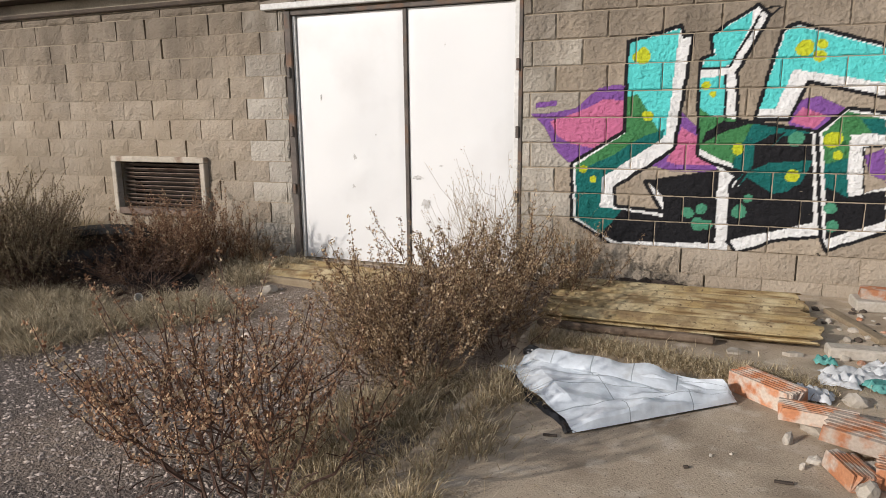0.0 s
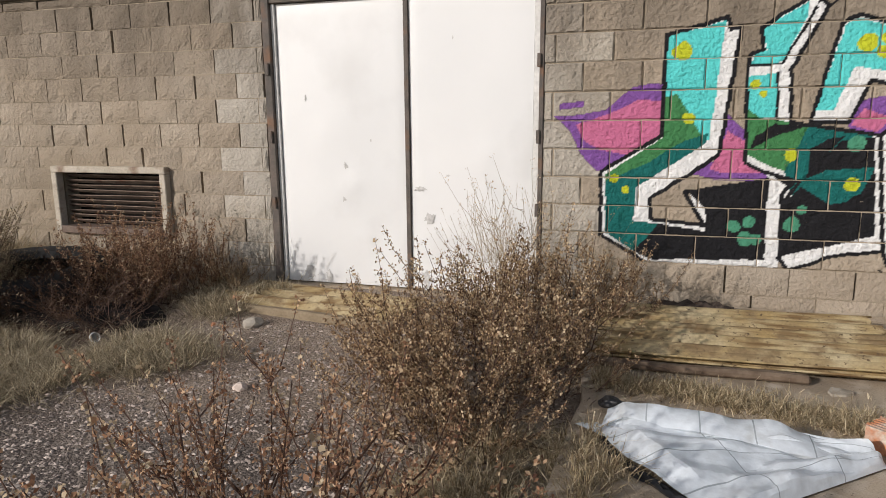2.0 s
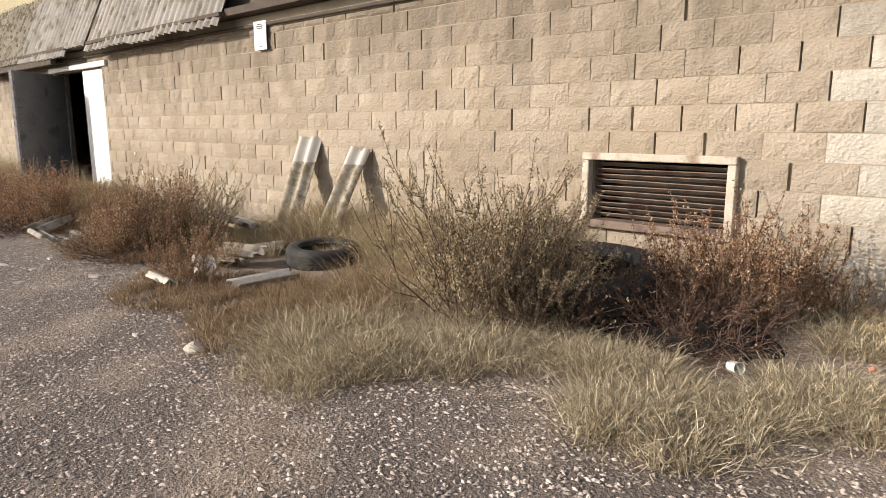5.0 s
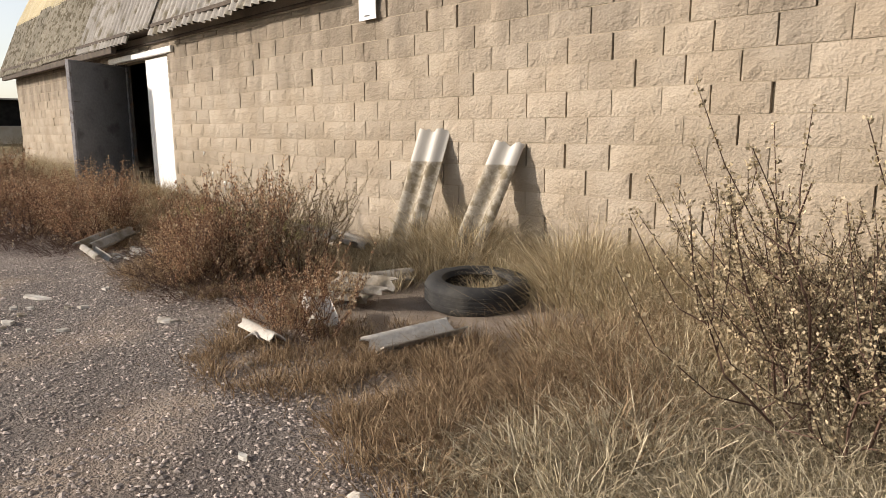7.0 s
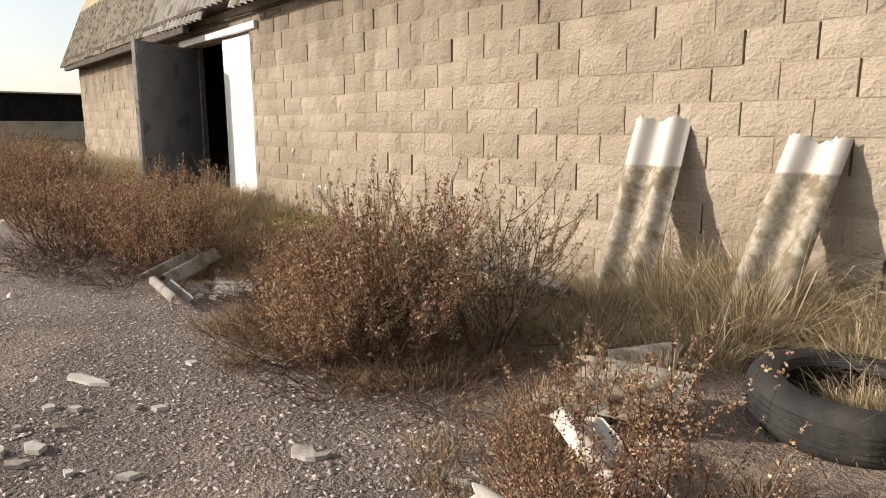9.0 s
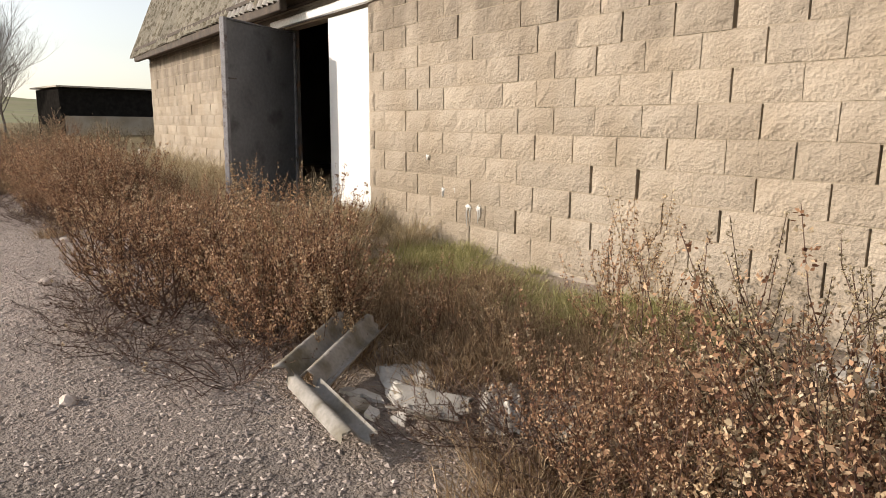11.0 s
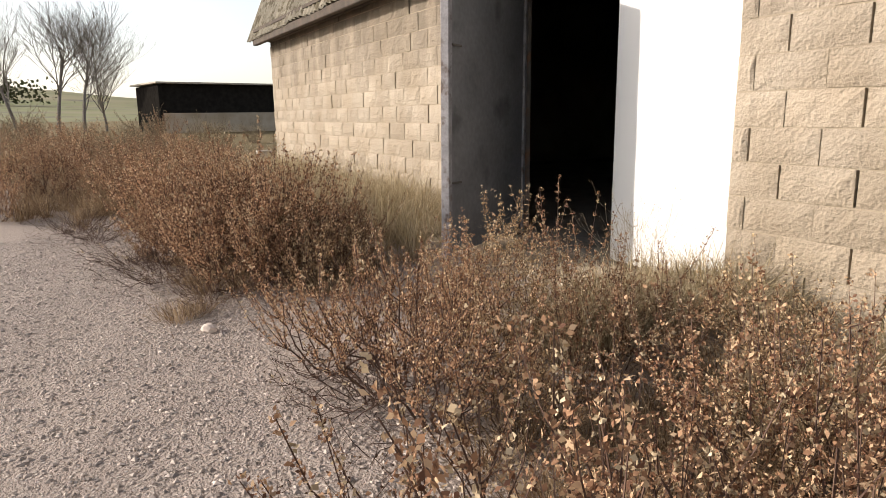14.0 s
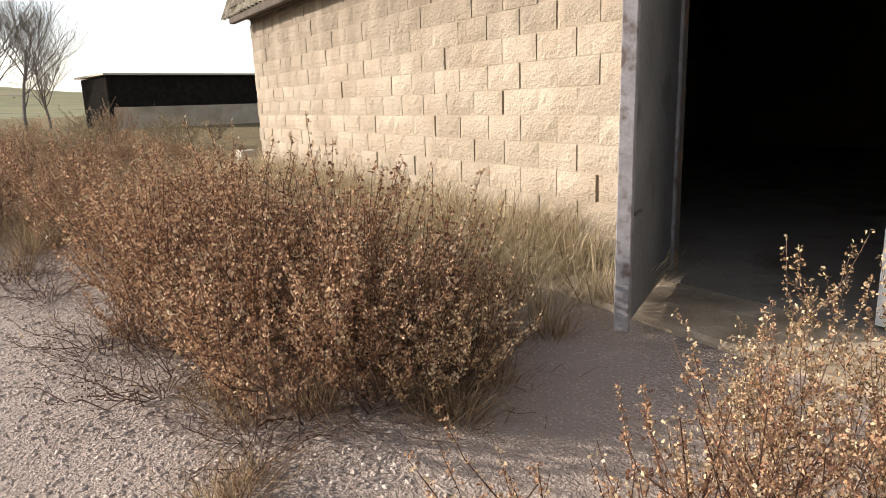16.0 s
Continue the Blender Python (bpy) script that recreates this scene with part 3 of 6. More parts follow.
for z in (0.55, 1.05, 1.55):
    part("hinge", box_bm(D1[1] - 0.045, D1[1] - 0.02, 4.972, 4.988, z, z + 0.09, 0.004), M_RUSTY, door1)
    part("hinge", box_bm(D1[0] + 0.02, D1[0] + 0.045, 4.972, 4.988, z, z + 0.09, 0.004), M_RUSTY, door1)
M_SCUFF = surface("door_grime", (0.46, 0.45, 0.43), (0.64, 0.63, 0.61), 45, 0.7, 0.0)
for k, (lf, x, z, w, h) in enumerate(((leaf_l, -2.93, 0.88, 0.020, 0.03), (leaf_l, -2.95, 0.63, 0.022, 0.022), (leaf_l, -3.24, 1.38, 0.008, 0.03), (leaf_l, -2.72, 1.07, 0.007, 0.01), (leaf_r, -2.34, 0.72, 0.05, 0.02), (leaf_r, -2.27, 0.50, 0.04, 0.05),
                                      (leaf_r, -2.13, 0.82, 0.018, 0.008), (leaf_r, -2.09, 1.77, 0.006, 0.012), (leaf_l, -3.26, 0.05, 0.04, 0.07), (leaf_l, -3.10, 0.02, 0.03, 0.05), (leaf_l, -2.68, 0.04, 0.06, 0.05), (leaf_r, -2.30, 0.04, 0.05, 0.06), (leaf_r, -2.1, 0.05, 0.05, 0.07))):
    bm = bmesh.new()
    bmesh.ops.create_icosphere(bm, subdivisions=3, radius=1)
    for v in bm.verts:
        d = 0.75 + 1.5 * noise.noise(v.co * 2.6 + Vector((k * 3.7, 0, 0)))
        v.co = Vector((v.co.x * w * d * 0.8, v.co.y * 0.003, v.co.z * h * d * 0.8))
    part("scuff", bm, M_SCUFF, lf, "grey scuff on the white paint" if k == 0 else "", pose(x, YD - 0.002, z))
solid("door_1_backing", [(D1[0], D1[1], 5.125, 5.14, -0.05, 2.1)], M_DARK, "black sheet behind the steel door", "door")

# ---- louvred vent ----
vent = tagged(new("window_1"), "louvred vent with rusty slats in a pale cement frame", "vent", kind="structure")
part("frame", box_bm(VN[0] - 0.06, VN[1] + 0.06, 4.945, 5.02, VN[3], VN[3] + 0.055, 0.006), M_VENTFRAME, vent)
part("frame", box_bm(VN[0] - 0.06, VN[0], 4.945, 5.02, VN[2] - 0.05, VN[3] - 0.002, 0.006), M_VENTFRAME, vent)
part("frame", box_bm(VN[1], VN[1] + 0.06, 4.945, 5.02, VN[2] - 0.05, VN[3] - 0.002, 0.006), M_VENTFRAME, vent)
part("window_sill", box_bm(VN[0] + 0.002, VN[1] - 0.002, 4.94, 5.10, VN[2] - 0.05, VN[2] + 0.012, 0.006), M_SLAT, vent, "rusty sloping sill")
# black sheet that stands in for the shade behind the slats
part("backing", box_bm(VN[0], VN[1], 5.17, 5.19, VN[2], VN[3]), M_DARK, vent)
slat_bm = box_bm(-0.52, 0.52, -0.025, 0.025, -0.004, 0.004, 0.0015)
slat_me = bpy.data.meshes.new("slat")
slat_bm.to_mesh(slat_me)
slat_bm.free()
slat_me.materials.append(M_SLAT)
for k in range(10):
    attach("slat", slat_me, vent, "", pose((VN[0] + VN[1]) / 2, 5.06, VN[2] + 0.045 + 0.043 * k, -33, 0.5 * math.sin(k * 2.3), 0.35 * math.sin(k * 1.7)))

# ---- open doorway ----
door2 = tagged(new("door_2"), "barn double door, white leaf shut and grey leaf swung open outwards", "door", kind="structure")
wl = door_leaf(door2, -16.03, D2[1] + 0.0, 5.03, -0.10, 2.02, M_WHITE, "leaf", "white-painted steel leaf, shut")
hinge_x, hinge_y = D2[0] + 0.015, 5.12
ax, ay = -16.60 - hinge_x, 4.03 - hinge_y
open_ang = math.degrees(math.atan2(ay, ax))
gl = attach("leaf", None, door2, "dark grey steel leaf standing open", pose(hinge_x, hinge_y, -0.10, 0, -0.8, open_ang))
W2 = math.hypot(ax, ay)
part("panel", box_bm(0.03, W2 - 0.05, -0.012, 0.012, 0.02, 2.08, 0.003), M_GREY, gl)
part("edge_frame", box_bm(W2 - 0.048, W2, -0.035, 0.03, 0.0, 2.10, 0.004), M_GREYEDGE, gl, "worn grey channel at the free edge")
part("edge_frame", box_bm(-0.01, 0.028, -0.03, 0.03, 0.0, 2.10, 0.004), M_GREYEDGE, gl, "worn grey channel at the hinge side")
part("rail", box_bm(0.03, W2 - 0.05, -0.025, 0.028, 2.082, 2.10, 0.002), M_GREY, gl)
part("bolt", box_bm(W2 - 0.16, W2 - 0.04, 0.03, 0.042, 1.45, 1.465, 0.002), M_RUSTY, gl)
part("bolt", box_bm(W2 - 0.16, W2 - 0.04, 0.03, 0.042, 0.52, 0.535, 0.002), M_RUSTY, gl)
part("jamb", box_bm(D2[0] - 0.035, D2[0] + 0.0, 4.97, 5.012, -0.16, 2.04, 0.004), M_GREYEDGE, door2)
# dark strip laid over the jamb reveal in place of its shade
part("reveal_shade_strip", box_bm(D2[0] + 0.001, D2[0] + 0.012, 5.014, 5.21, -0.12, 2.03), M_RUSTY, door2, "dark strip standing in for the shaded jamb reveal")
solid("sill_2", [(D2[0] - 0.3, D2[1] + 0.3, 4.35, 4.995, -0.4, -0.115)], M_SLAB, "pale worn concrete doorstep", "sill", bevel=0.02)

# notice on the wall
notice = thing("notice", -10.09, 4.955, 1.945, "small white printed notice fixed to the block wall", "sign")
part("panel", box_bm(-0.13, 0.13, -0.004, 0.004, 0, 0.33, 0.001), M_PAPER, notice)
for zz, w in ((0.285, 0.10), (0.262, 0.14), (0.24, 0.12), (0.03, 0.08)):
    part("print_bar", box_bm(-w / 2, w / 2, -0.0075, -0.0045, zz, zz + 0.012), M_INK, notice)
part("batten", box_bm(-0.1, 0.1, 0.006, 0.03, 0.05, 0.28), M_TIMBER, notice)

# ---- plants ----
def tube(vs, fs, pts, r0, r1, sides=3):
    n = len(pts)
    base = len(vs)
    for i, p in enumerate(pts):
        d = (pts[min(i + 1, n - 1)] - pts[max(i - 1, 0)])
        d = d / (np.linalg.norm(d) + 1e-9)
        u = np.cross(d, [0.31, 0.87, 0.38])
        u /= np.linalg.norm(u) + 1e-9
        w = np.cross(d, u)
        r = r0 + (r1 - r0) * i / (n - 1)
        for s in range(sides):
            a = 2 * math.pi * s / sides
            vs.append(p + r * (math.cos(a) * u + math.sin(a) * w))
    for i in range(n - 1):
        for s in range(sides):
            a, b = base + i * sides + s, base + i * sides + (s + 1) % sides
            fs.append((a, b, b + sides, a + sides))


def leaf_mesh(name, pos, size, mat, rng, up=0.3, aspect=0.5):
    """Many small folded leaves, four corners each."""
    n = len(pos)
    d = rng.normal(size=(n, 3))
    d[:, 2] += up * 2
    d /= np.linalg.norm(d, axis=1)[:, None]
    s = np.cross(d, rng.normal(size=(n, 3)))
    s /= np.linalg.norm(s, axis=1)[:, None]
    L = size * rng.uniform(0.6, 1.4, n)[:, None]
    nrm = np.cross(d, s)
    a, b = pos, pos + d * L
    c = pos + d * L * 0.5 + s * L * aspect * 0.5 + nrm * L * 0.12
    e = pos + d * L * 0.5 - s * L * aspect * 0.5 + nrm * L * 0.12
    v = np.stack([a, c, b, e], 1).reshape(-1, 3)
    me = bpy.data.meshes.new(name)
    me.vertices.add(4 * n)
    me.vertices.foreach_set("co", v.ravel())
    me.loops.add(4 * n)
    me.loops.foreach_set("vertex_index", np.arange(4 * n))
    me.polygons.add(n)
    me.polygons.foreach_set("loop_start", np.arange(0, 4 * n, 4))
    me.materials.append(mat)
    me.update(calc_edges=True)
    return me


def puff_mesh(name, pos, size, mat, rng):
    """Small tufted seed heads: three crossed petals each."""
    pos = np.repeat(pos, 3, axis=0) - 0.0
    return leaf_mesh(name, pos - rng.normal(size=pos.shape) * size * 0.25, size, mat, rng, 0.1, 1.0)


def bush(name, label, seed, h, r, stems, shoots, lsize, lmat, stem_mat, upright=0.8, srad=0.005, bare=0.25, puff=0.3, psize=0.012, low=0.3, per=5):
    """A dry shrub: wiry stems from one root, side shoots that turn upwards, leaves in knots along the shoots, seed heads towards the tips."""
    rng = np.random.default_rng(seed)
    vs, fs, knots, heads = [], [], [], []

    def clothe(q, start):
        """Knots of leaves along a shoot."""
        ln = sum(np.linalg.norm(q[i + 1] - q[i]) for i in range(len(q) - 1))
        n = max(3, int(ln * (1 - start) / 0.025))
        for t in np.linspace(start, 1.0, n):
            if rng.uniform() < 0.1:
                continue
            u = min(t, 0.999) * (len(q) - 1)
            i = int(u)
            p = q[i] + (q[i + 1] - q[i]) * (u - i) + rng.normal(size=3) * 0.004
            if t > 0.5 and rng.uniform() < puff:
                heads.append(p)
            else:
                knots.append(p)

    for s in range(stems):
        az = 2 * math.pi * (s + rng.uniform(-0.4, 0.4)) / stems
        lean = r * math.sqrt(rng.uniform(0.04, 1))
        hh = h * rng.uniform(0.62, 1.1) * (1 - 0.28 * (lean / r) ** 2)
        out = np.array([math.cos(az), math.sin(az), 0.0])
        b = out * 0.06 * rng.uniform(0, 1) + np.array([0, 0, -0.03])
        e = out * lean + np.array([0, 0, hh])
        pts = []
        for i in range(7):
            t = i / 6
            w = np.array([t ** (1 - 0.2 * upright), t ** (1 - 0.2 * upright), t ** (1 + 0.25 * upright)])
            pts.append(b + (e - b) * w + rng.normal(size=3) * 0.02 * (i > 0))
        tube(vs, fs, pts, srad, srad * 0.35, 4)
        clothe(pts[4:], bare)
        for k in range(shoots):
            t = rng.uniform(low, 0.95) * 5.999
            i = int(t)
            p0 = pts[i] + (pts[i + 1] - pts[i]) * (t - i)
            side = rng.normal(size=3) * np.array([1, 1, 0.25])
            side = side / np.linalg.norm(side) + out * 0.5
            ln = h * rng.uniform(0.16, 0.40) * (1.25 - 0.5 * t / 6)
            up = np.array([0, 0, 1.0])
            q = [p0, p0 + (side * 0.55 + up * 0.25 * upright) * ln * 0.5, p0 + (side * 0.75 + up * (0.3 + 0.35 * upright)) * ln * 0.85, p0 + (side * 0.8 + up * (0.45 + 0.55 * upright)) * ln * 1.15]
            q = [v + rng.normal(size=3) * 0.008 * (j > 0) for j, v in enumerate(q)]
            tube(vs, fs, q, srad * 0.5, srad * 0.2)
            clothe(q, bare)
    for k in range(stems * 5):                     # fallen and broken twigs about the foot
        az, d = rng.uniform(0, 2 * math.pi), r * math.sqrt(rng.uniform(0.01, 0.7))
        p0 = np.array([d * math.cos(az), d * math.sin(az), rng.uniform(0.0, 0.16) * h])
        e = rng.normal(size=3) * np.array([1, 1, 0.55])
        e = e / np.linalg.norm(e) * rng.uniform(0.08, 0.2)
        tube(vs, fs, [p0, p0 + e * 0.5 + rng.normal(size=3) * 0.012, p0 + e], srad * 0.42, srad * 0.25)
    ob = new(name)
    tagged(ob, label, "shrub")
    attach("branchwork", mesh_of("branchwork", vs, fs, stem_mat), ob)["kind"] = "stuff"
    if knots and per:
        pos = np.repeat(np.array(knots), per, axis=0)
        pos = pos + rng.normal(size=pos.shape) * 0.0075
        pos[:, 2] = np.maximum(pos[:, 2], 0.02)
        attach("foliage", leaf_mesh("foliage", pos, lsize, lmat, rng, 0.3, 0.62), ob)["kind"] = "stuff"
    if heads:
        pos = np.repeat(np.array(heads), 2, axis=0)
        attach("seed_fluff", puff_mesh("seed_fluff", pos + rng.normal(size=pos.shape) * 0.006, psize, L_PUFF, rng), ob)["kind"] = "stuff"
    return ob


KINDS = {
    "tan": [bush("shrub", "dry tan shrub thick with pale seed heads", 11 + k, 0.58, 0.46, 12, 7, 0.0135, L_TAN, M_STEM, 1.2, 0.005, 0.2, 0.22, 0.0115, per=10) for k in range(3)],
    "rust": [bush("shrub", "rust-brown dry shrub with cream seed heads", 21 + k, 0.62, 0.40, 12, 7, 0.0135, L_RED, M_STEM, 1.9, 0.005, 0.2, 0.14, 0.011, per=10) for k in range(3)],
    "sparse": [bush("shrub", "open dark-stemmed dry shrub with few leaves", 31 + k, 0.72, 0.50, 9, 8, 0.0135, L_RED, M_STEM, 1.5, 0.0075, 0.3, 0.22, 0.0115, 0.42, 10) for k in range(2)],
    "olive": [bush("shrub", "tall olive-brown shrub with upright shoots", 41 + k, 1.0, 0.60, 14, 10, 0.0135, L_OLIVE, M_STEM, 1.2, 0.007, 0.25, 0.12, 0.011, 0.28, 10) for k in range(2)],
    "twigs": [bush("shrub", "low tangle of dark bare twigs", 51 + k, 0.30, 0.58, 22, 6, 0.012, L_DARK, M_STEMDARK, 0.15, 0.0035, 0.55, 0.03, per=1) for k in range(2)],
    "spike": [bush("shrub", "slender upright dead weed with cream seed spikes", 81 + k, 0.70, 0.17, 6, 4, 0.0135, (L_RED, L_TAN)[k], M_STEM, 2.2, 0.004, 0.1, 0.30, 0.011, 0.2, 10) for k in range(2)],
    "stalks": [bush("shrub", "tall bleached stalks of a dead weed", 61, 0.85, 0.26, 12, 9, 0.008, L_STRAW, M_STEMPALE, 1.2, 0.003, 0.9, 0.3, 0.007, 0.5, 1)],
    "char": [bush("shrub", "low heap of blackened dead brushwood", 71, 0.40, 0.50, 26, 7, 0.015, L_DARK, M_STEMDARK, 0.4, 0.004, 0.3, 0.02, per=2)],
}
used = {}
pr = random.Random(17)


def plant(kind, x, y, s=1.0, sz=None, z=None):
    """Set a shrub of that kind at its place; the first of each kind is moved, the others are copies."""
    pool = KINDS[kind]
    k = used.get(kind, 0)
    used[kind] = k + 1
    src = pool[k % len(pool)]
    zz = ground_z(x, y) if z is None else z
    m = pose(x, y, zz, 0, 0, pr.uniform(0, 360)) @ Matrix.Diagonal((s, s, sz or s, 1))
    if k < len(pool):
        src.matrix_basis = m
        tagged(src, group="dry shrubs in the yard")
        return src
    ob = copy_thing(src, Matrix.Identity(4))
    ob.matrix_basis = m
    return ob


# beside the apron and the white door
for a in (("tan", -1.45, 3.05, 1.0), ("tan", -1.75, 3.25, 1.0), ("tan", -1.25, 3.65, 0.95), ("tan", -1.55, 3.95, 1.1), ("tan", -1.12, 3.35, 0.75),
          ("tan", -1.35, 2.72, 0.7), ("stalks", -1.55, 4.55, 1.1), ("stalks", -1.75, 4.75, 0.8), ("stalks", -1.05, 4.75, 0.6), ("tan", -0.95, 4.45, 0.8),
          ("twigs", -2.15, 3.95, 0.7), ("sparse", -1.42, 1.62, 0.95), ("sparse", -1.75, 1.86, 0.95), 
          # the tyre and the vent
          ("olive", -5.5, 3.42, 1.0), ("rust", -4.15, 4.35, 1.0), ("rust", -3.95, 4.55, 0.8), ("rust", -4.55, 4.55, 0.85), ("char", -4.35, 3.95, 1.0), ("char", -4.75, 3.95, 0.9),
          ("twigs", -4.6, 3.75, 0.7), ("tan", -3.72, 4.68, 0.55), ("olive", -5.35, 3.66, 0.8),
          # along the sheets
          ("rust", -7.95, 2.75, 0.62), ("rust", -9.35, 3.05, 1.05), ("olive", -9.75, 3.55, 0.75), ("tan", -9.5, 2.95, 0.8),
          ("twigs", -10.1, 3.1, 0.9), ("twigs", -10.7, 3.2, 0.9), ("rust", -10.5, 3.6, 0.5), 
          ("rust", -12.4, 3.0, 0.95), ("sparse", -13.0, 2.5, 0.95),
          ("twigs", -13.9, 2.4, 0.9), ("twigs", -13.5, 2.25, 0.7), 
          ("twigs", -12.3, 2.75, 0.8), ("tan", -13.7, 3.6, 0.8), ("tan", -14.4, 3.1, 0.7), ("sparse", -14.9, 2.85, 0.75), ("sparse", -15.15, 3.0, 0.8),
          ("twigs", -14.9, 2.75, 0.8), ("spike", -15.55, 3.55, 0.7), ("spike", -15.45, 3.9, 0.8),
          # before the grey leaf and on to the corner
          ("rust", -16.88, 2.95, 1.0), ("rust", -17.88, 2.6, 1.0), ("tan", -17.28, 3.3, 0.9), ("rust", -17.03, 3.4, 0.8),
          ("rust", -18.18, 2.3, 0.8), ("twigs", -18.28, 2.1, 0.8), ("rust", -18.48, 2.9, 1.15), ("rust", -18.8, 3.1, 1.1), ("rust", -19.3, 2.8, 1.1), ("twigs", -19.6, 1.9, 0.9),
          ("twigs", -20.2, 1.7, 0.9), ("rust", -20.2, 2.6, 1.1), ("tan", -21.0, 2.8, 1.1), ("rust", -21.6, 2.2, 1.0), ("rust", -22.6, 1.4, 1.2), ("rust", -23.5, 2.2, 1.2),
          ("rust", -24.2, 0.8, 1.2), ("rust", -25.3, 1.6, 1.3), ("tan", -26.5, 0.4, 1.3), ("rust", -27.6, 1.2, 1.4), ("rust", -28.5, -0.4, 1.4), ("olive", -29.5, 0.6, 1.0),
          ("rust", -31.0, 1.8, 1.4), ("rust", -30.0, 3.5, 1.3), ("tan", -32.5, 3.0, 1.4), ("rust", -33.5, 0.5, 1.5), ("rust", -27.0, 3.8, 1.1), ("olive", -34.0, 5.5, 1.0),
          ("rust", -30.5, -1.5, 1.5), ("rust", -36.0, -2.0, 1.6), ("tan", -37.0, 2.0, 1.6), ("rust", -39.0, 4.5, 1.6), ("olive", -41.0, 0.0, 1.3), ("olive", -38.0, 7.5, 0.7),
          ("olive", -5.0, 3.62, 0.6), ("char", -5.15, 3.72, 0.9), ("char", -4.95, 3.55, 0.8), ("twigs", -5.2, 3.55, 0.8), ("twigs", -10.9, 3.05, 0.6), ("twigs", -11.1, 3.2, 0.5), ("spike", -11.7, 3.55, 0.6), ("spike", -11.35, 3.65, 0.55), ("olive", -5.4, 3.7, 0.8), ("twigs", -10.7, 3.25, 0.7),
          # the thicket along the last stretch
          ("rust", -12.2, 2.95, 1.0), ("rust", -13.15, 2.7, 1.05), ("rust", -13.6, 3.55, 0.95),
          ("sparse", -13.4, 2.45, 0.9), 
          ("rust", -14.6, 3.95, 0.8), ("tan", -14.1, 4.2, 0.8), ("twigs", -13.0, 2.2, 0.9), ("spike", -11.3, 4.35, 0.8), ("spike", -10.95, 4.25, 0.9), ("spike", -12.2, 3.2, 0.9), ("spike", -11.85, 3.05, 0.7), ("twigs", -12.5, 2.3, 0.8), ("twigs", -11.9, 2.6, 0.9), ("sparse", -14.6, 2.9, 0.8),
          ("rust", -16.98, 2.6, 1.05), ("rust", -17.18, 3.0, 1.25), ("rust", -17.63, 2.7, 1.3), ("rust", -17.88, 3.1, 1.3), ("rust", -18.28, 2.7, 1.25), ("rust", -18.78, 2.6, 1.2),
          ("tan", -16.78, 3.15, 1.0), ("tan", -17.48, 3.5, 1.0), ("rust", -19.0, 2.5, 1.2), ("rust", -19.6, 3.1, 1.2), ("rust", -20.6, 3.0, 1.2), ("twigs", -17.48, 2.25, 0.9), ("twigs", -16.78, 2.45, 0.7),
          ("sparse", -15.35, 2.75, 0.7), ("spike", -15.3, 3.5, 0.78), ("spike", -15.6, 3.35, 0.66), ("spike", -15.15, 3.3, 0.7), ("spike", -15.75, 3.85, 0.8), ("spike", -15.4, 3.2, 0.58), ("spike", -14.95, 3.55, 0.7), ("spike", -14.5, 3.45, 0.7), ("spike", -14.75, 3.3, 0.78), ("spike", -15.05, 3.8, 0.9), ("spike", -13.2, 3.3, 0.9), ("spike", -12.5, 3.35, 1.0), ("spike", -12.75, 2.9, 0.9), ("stalks", -15.25, 4.55, 0.7),
          ("rust", -21.8, 3.2, 1.2), ("rust", -22.3, 2.4, 1.2), ("rust", -23.0, 0.4, 1.3), ("rust", -21.5, 0.9, 0.8), ("rust", -26.0, 2.6, 1.3), ("rust", -25.0, -0.4, 1.3),
          ("rust", -27.0, -1.6, 1.5), ("olive", -28.0, 2.6, 1.0), ("rust", -29.0, 1.5, 1.5), ("olive", -32.0, -0.8, 1.2), ("olive", -35.0, 3.6, 1.2), ("rust", -34.5, -2.0, 1.7), ("olive", -36.5, 5.4, 0.8),
          # shoulder of the sheets
          ("rust", -9.6, 3.3, 1.15), ("rust", -9.95, 3.15, 0.9), ("olive", -9.2, 3.6, 0.75), ("rust", -10.3, 3.2, 0.8), ("tan", -8.3, 3.35, 0.5), ("twigs", -9.9, 2.85, 0.8),
          ("olive", -5.2, 3.5, 0.75), ("char", -4.15, 3.85, 0.95), ("char", -4.55, 4.1, 1.0), ("twigs", -4.3, 3.7, 0.8), ("rust", -4.35, 4.2, 0.95), ("twigs", -4.9, 3.85, 0.9), ("char", -5.0, 3.7, 0.8), ("twigs", -5.3, 3.6, 0.8), ("char", -4.85, 4.2, 0.9),
          ("tan", -1.62, 2.85, 0.85), ("tan", -1.9, 3.55, 0.8), ("twigs", -1.95, 3.6, 0.8), ("tan", -1.35, 4.25, 1.0), ("twigs", -0.75, 4.65, 0.5),
          ("twigs", -9.6, 2.8, 0.8), ("twigs", -9.2, 2.75, 0.7), ("twigs", -8.8, 3.0, 0.7), ("rust", -9.5, 2.85, 0.6), ("spike", -7.75, 2.85, 0.75), ("olive", -47.0, 0.0, 1.0), ("tan", -33.0, -4.5, 1.6), ("rust", -42.0, -5.0, 1.8)):
    plant(*a)


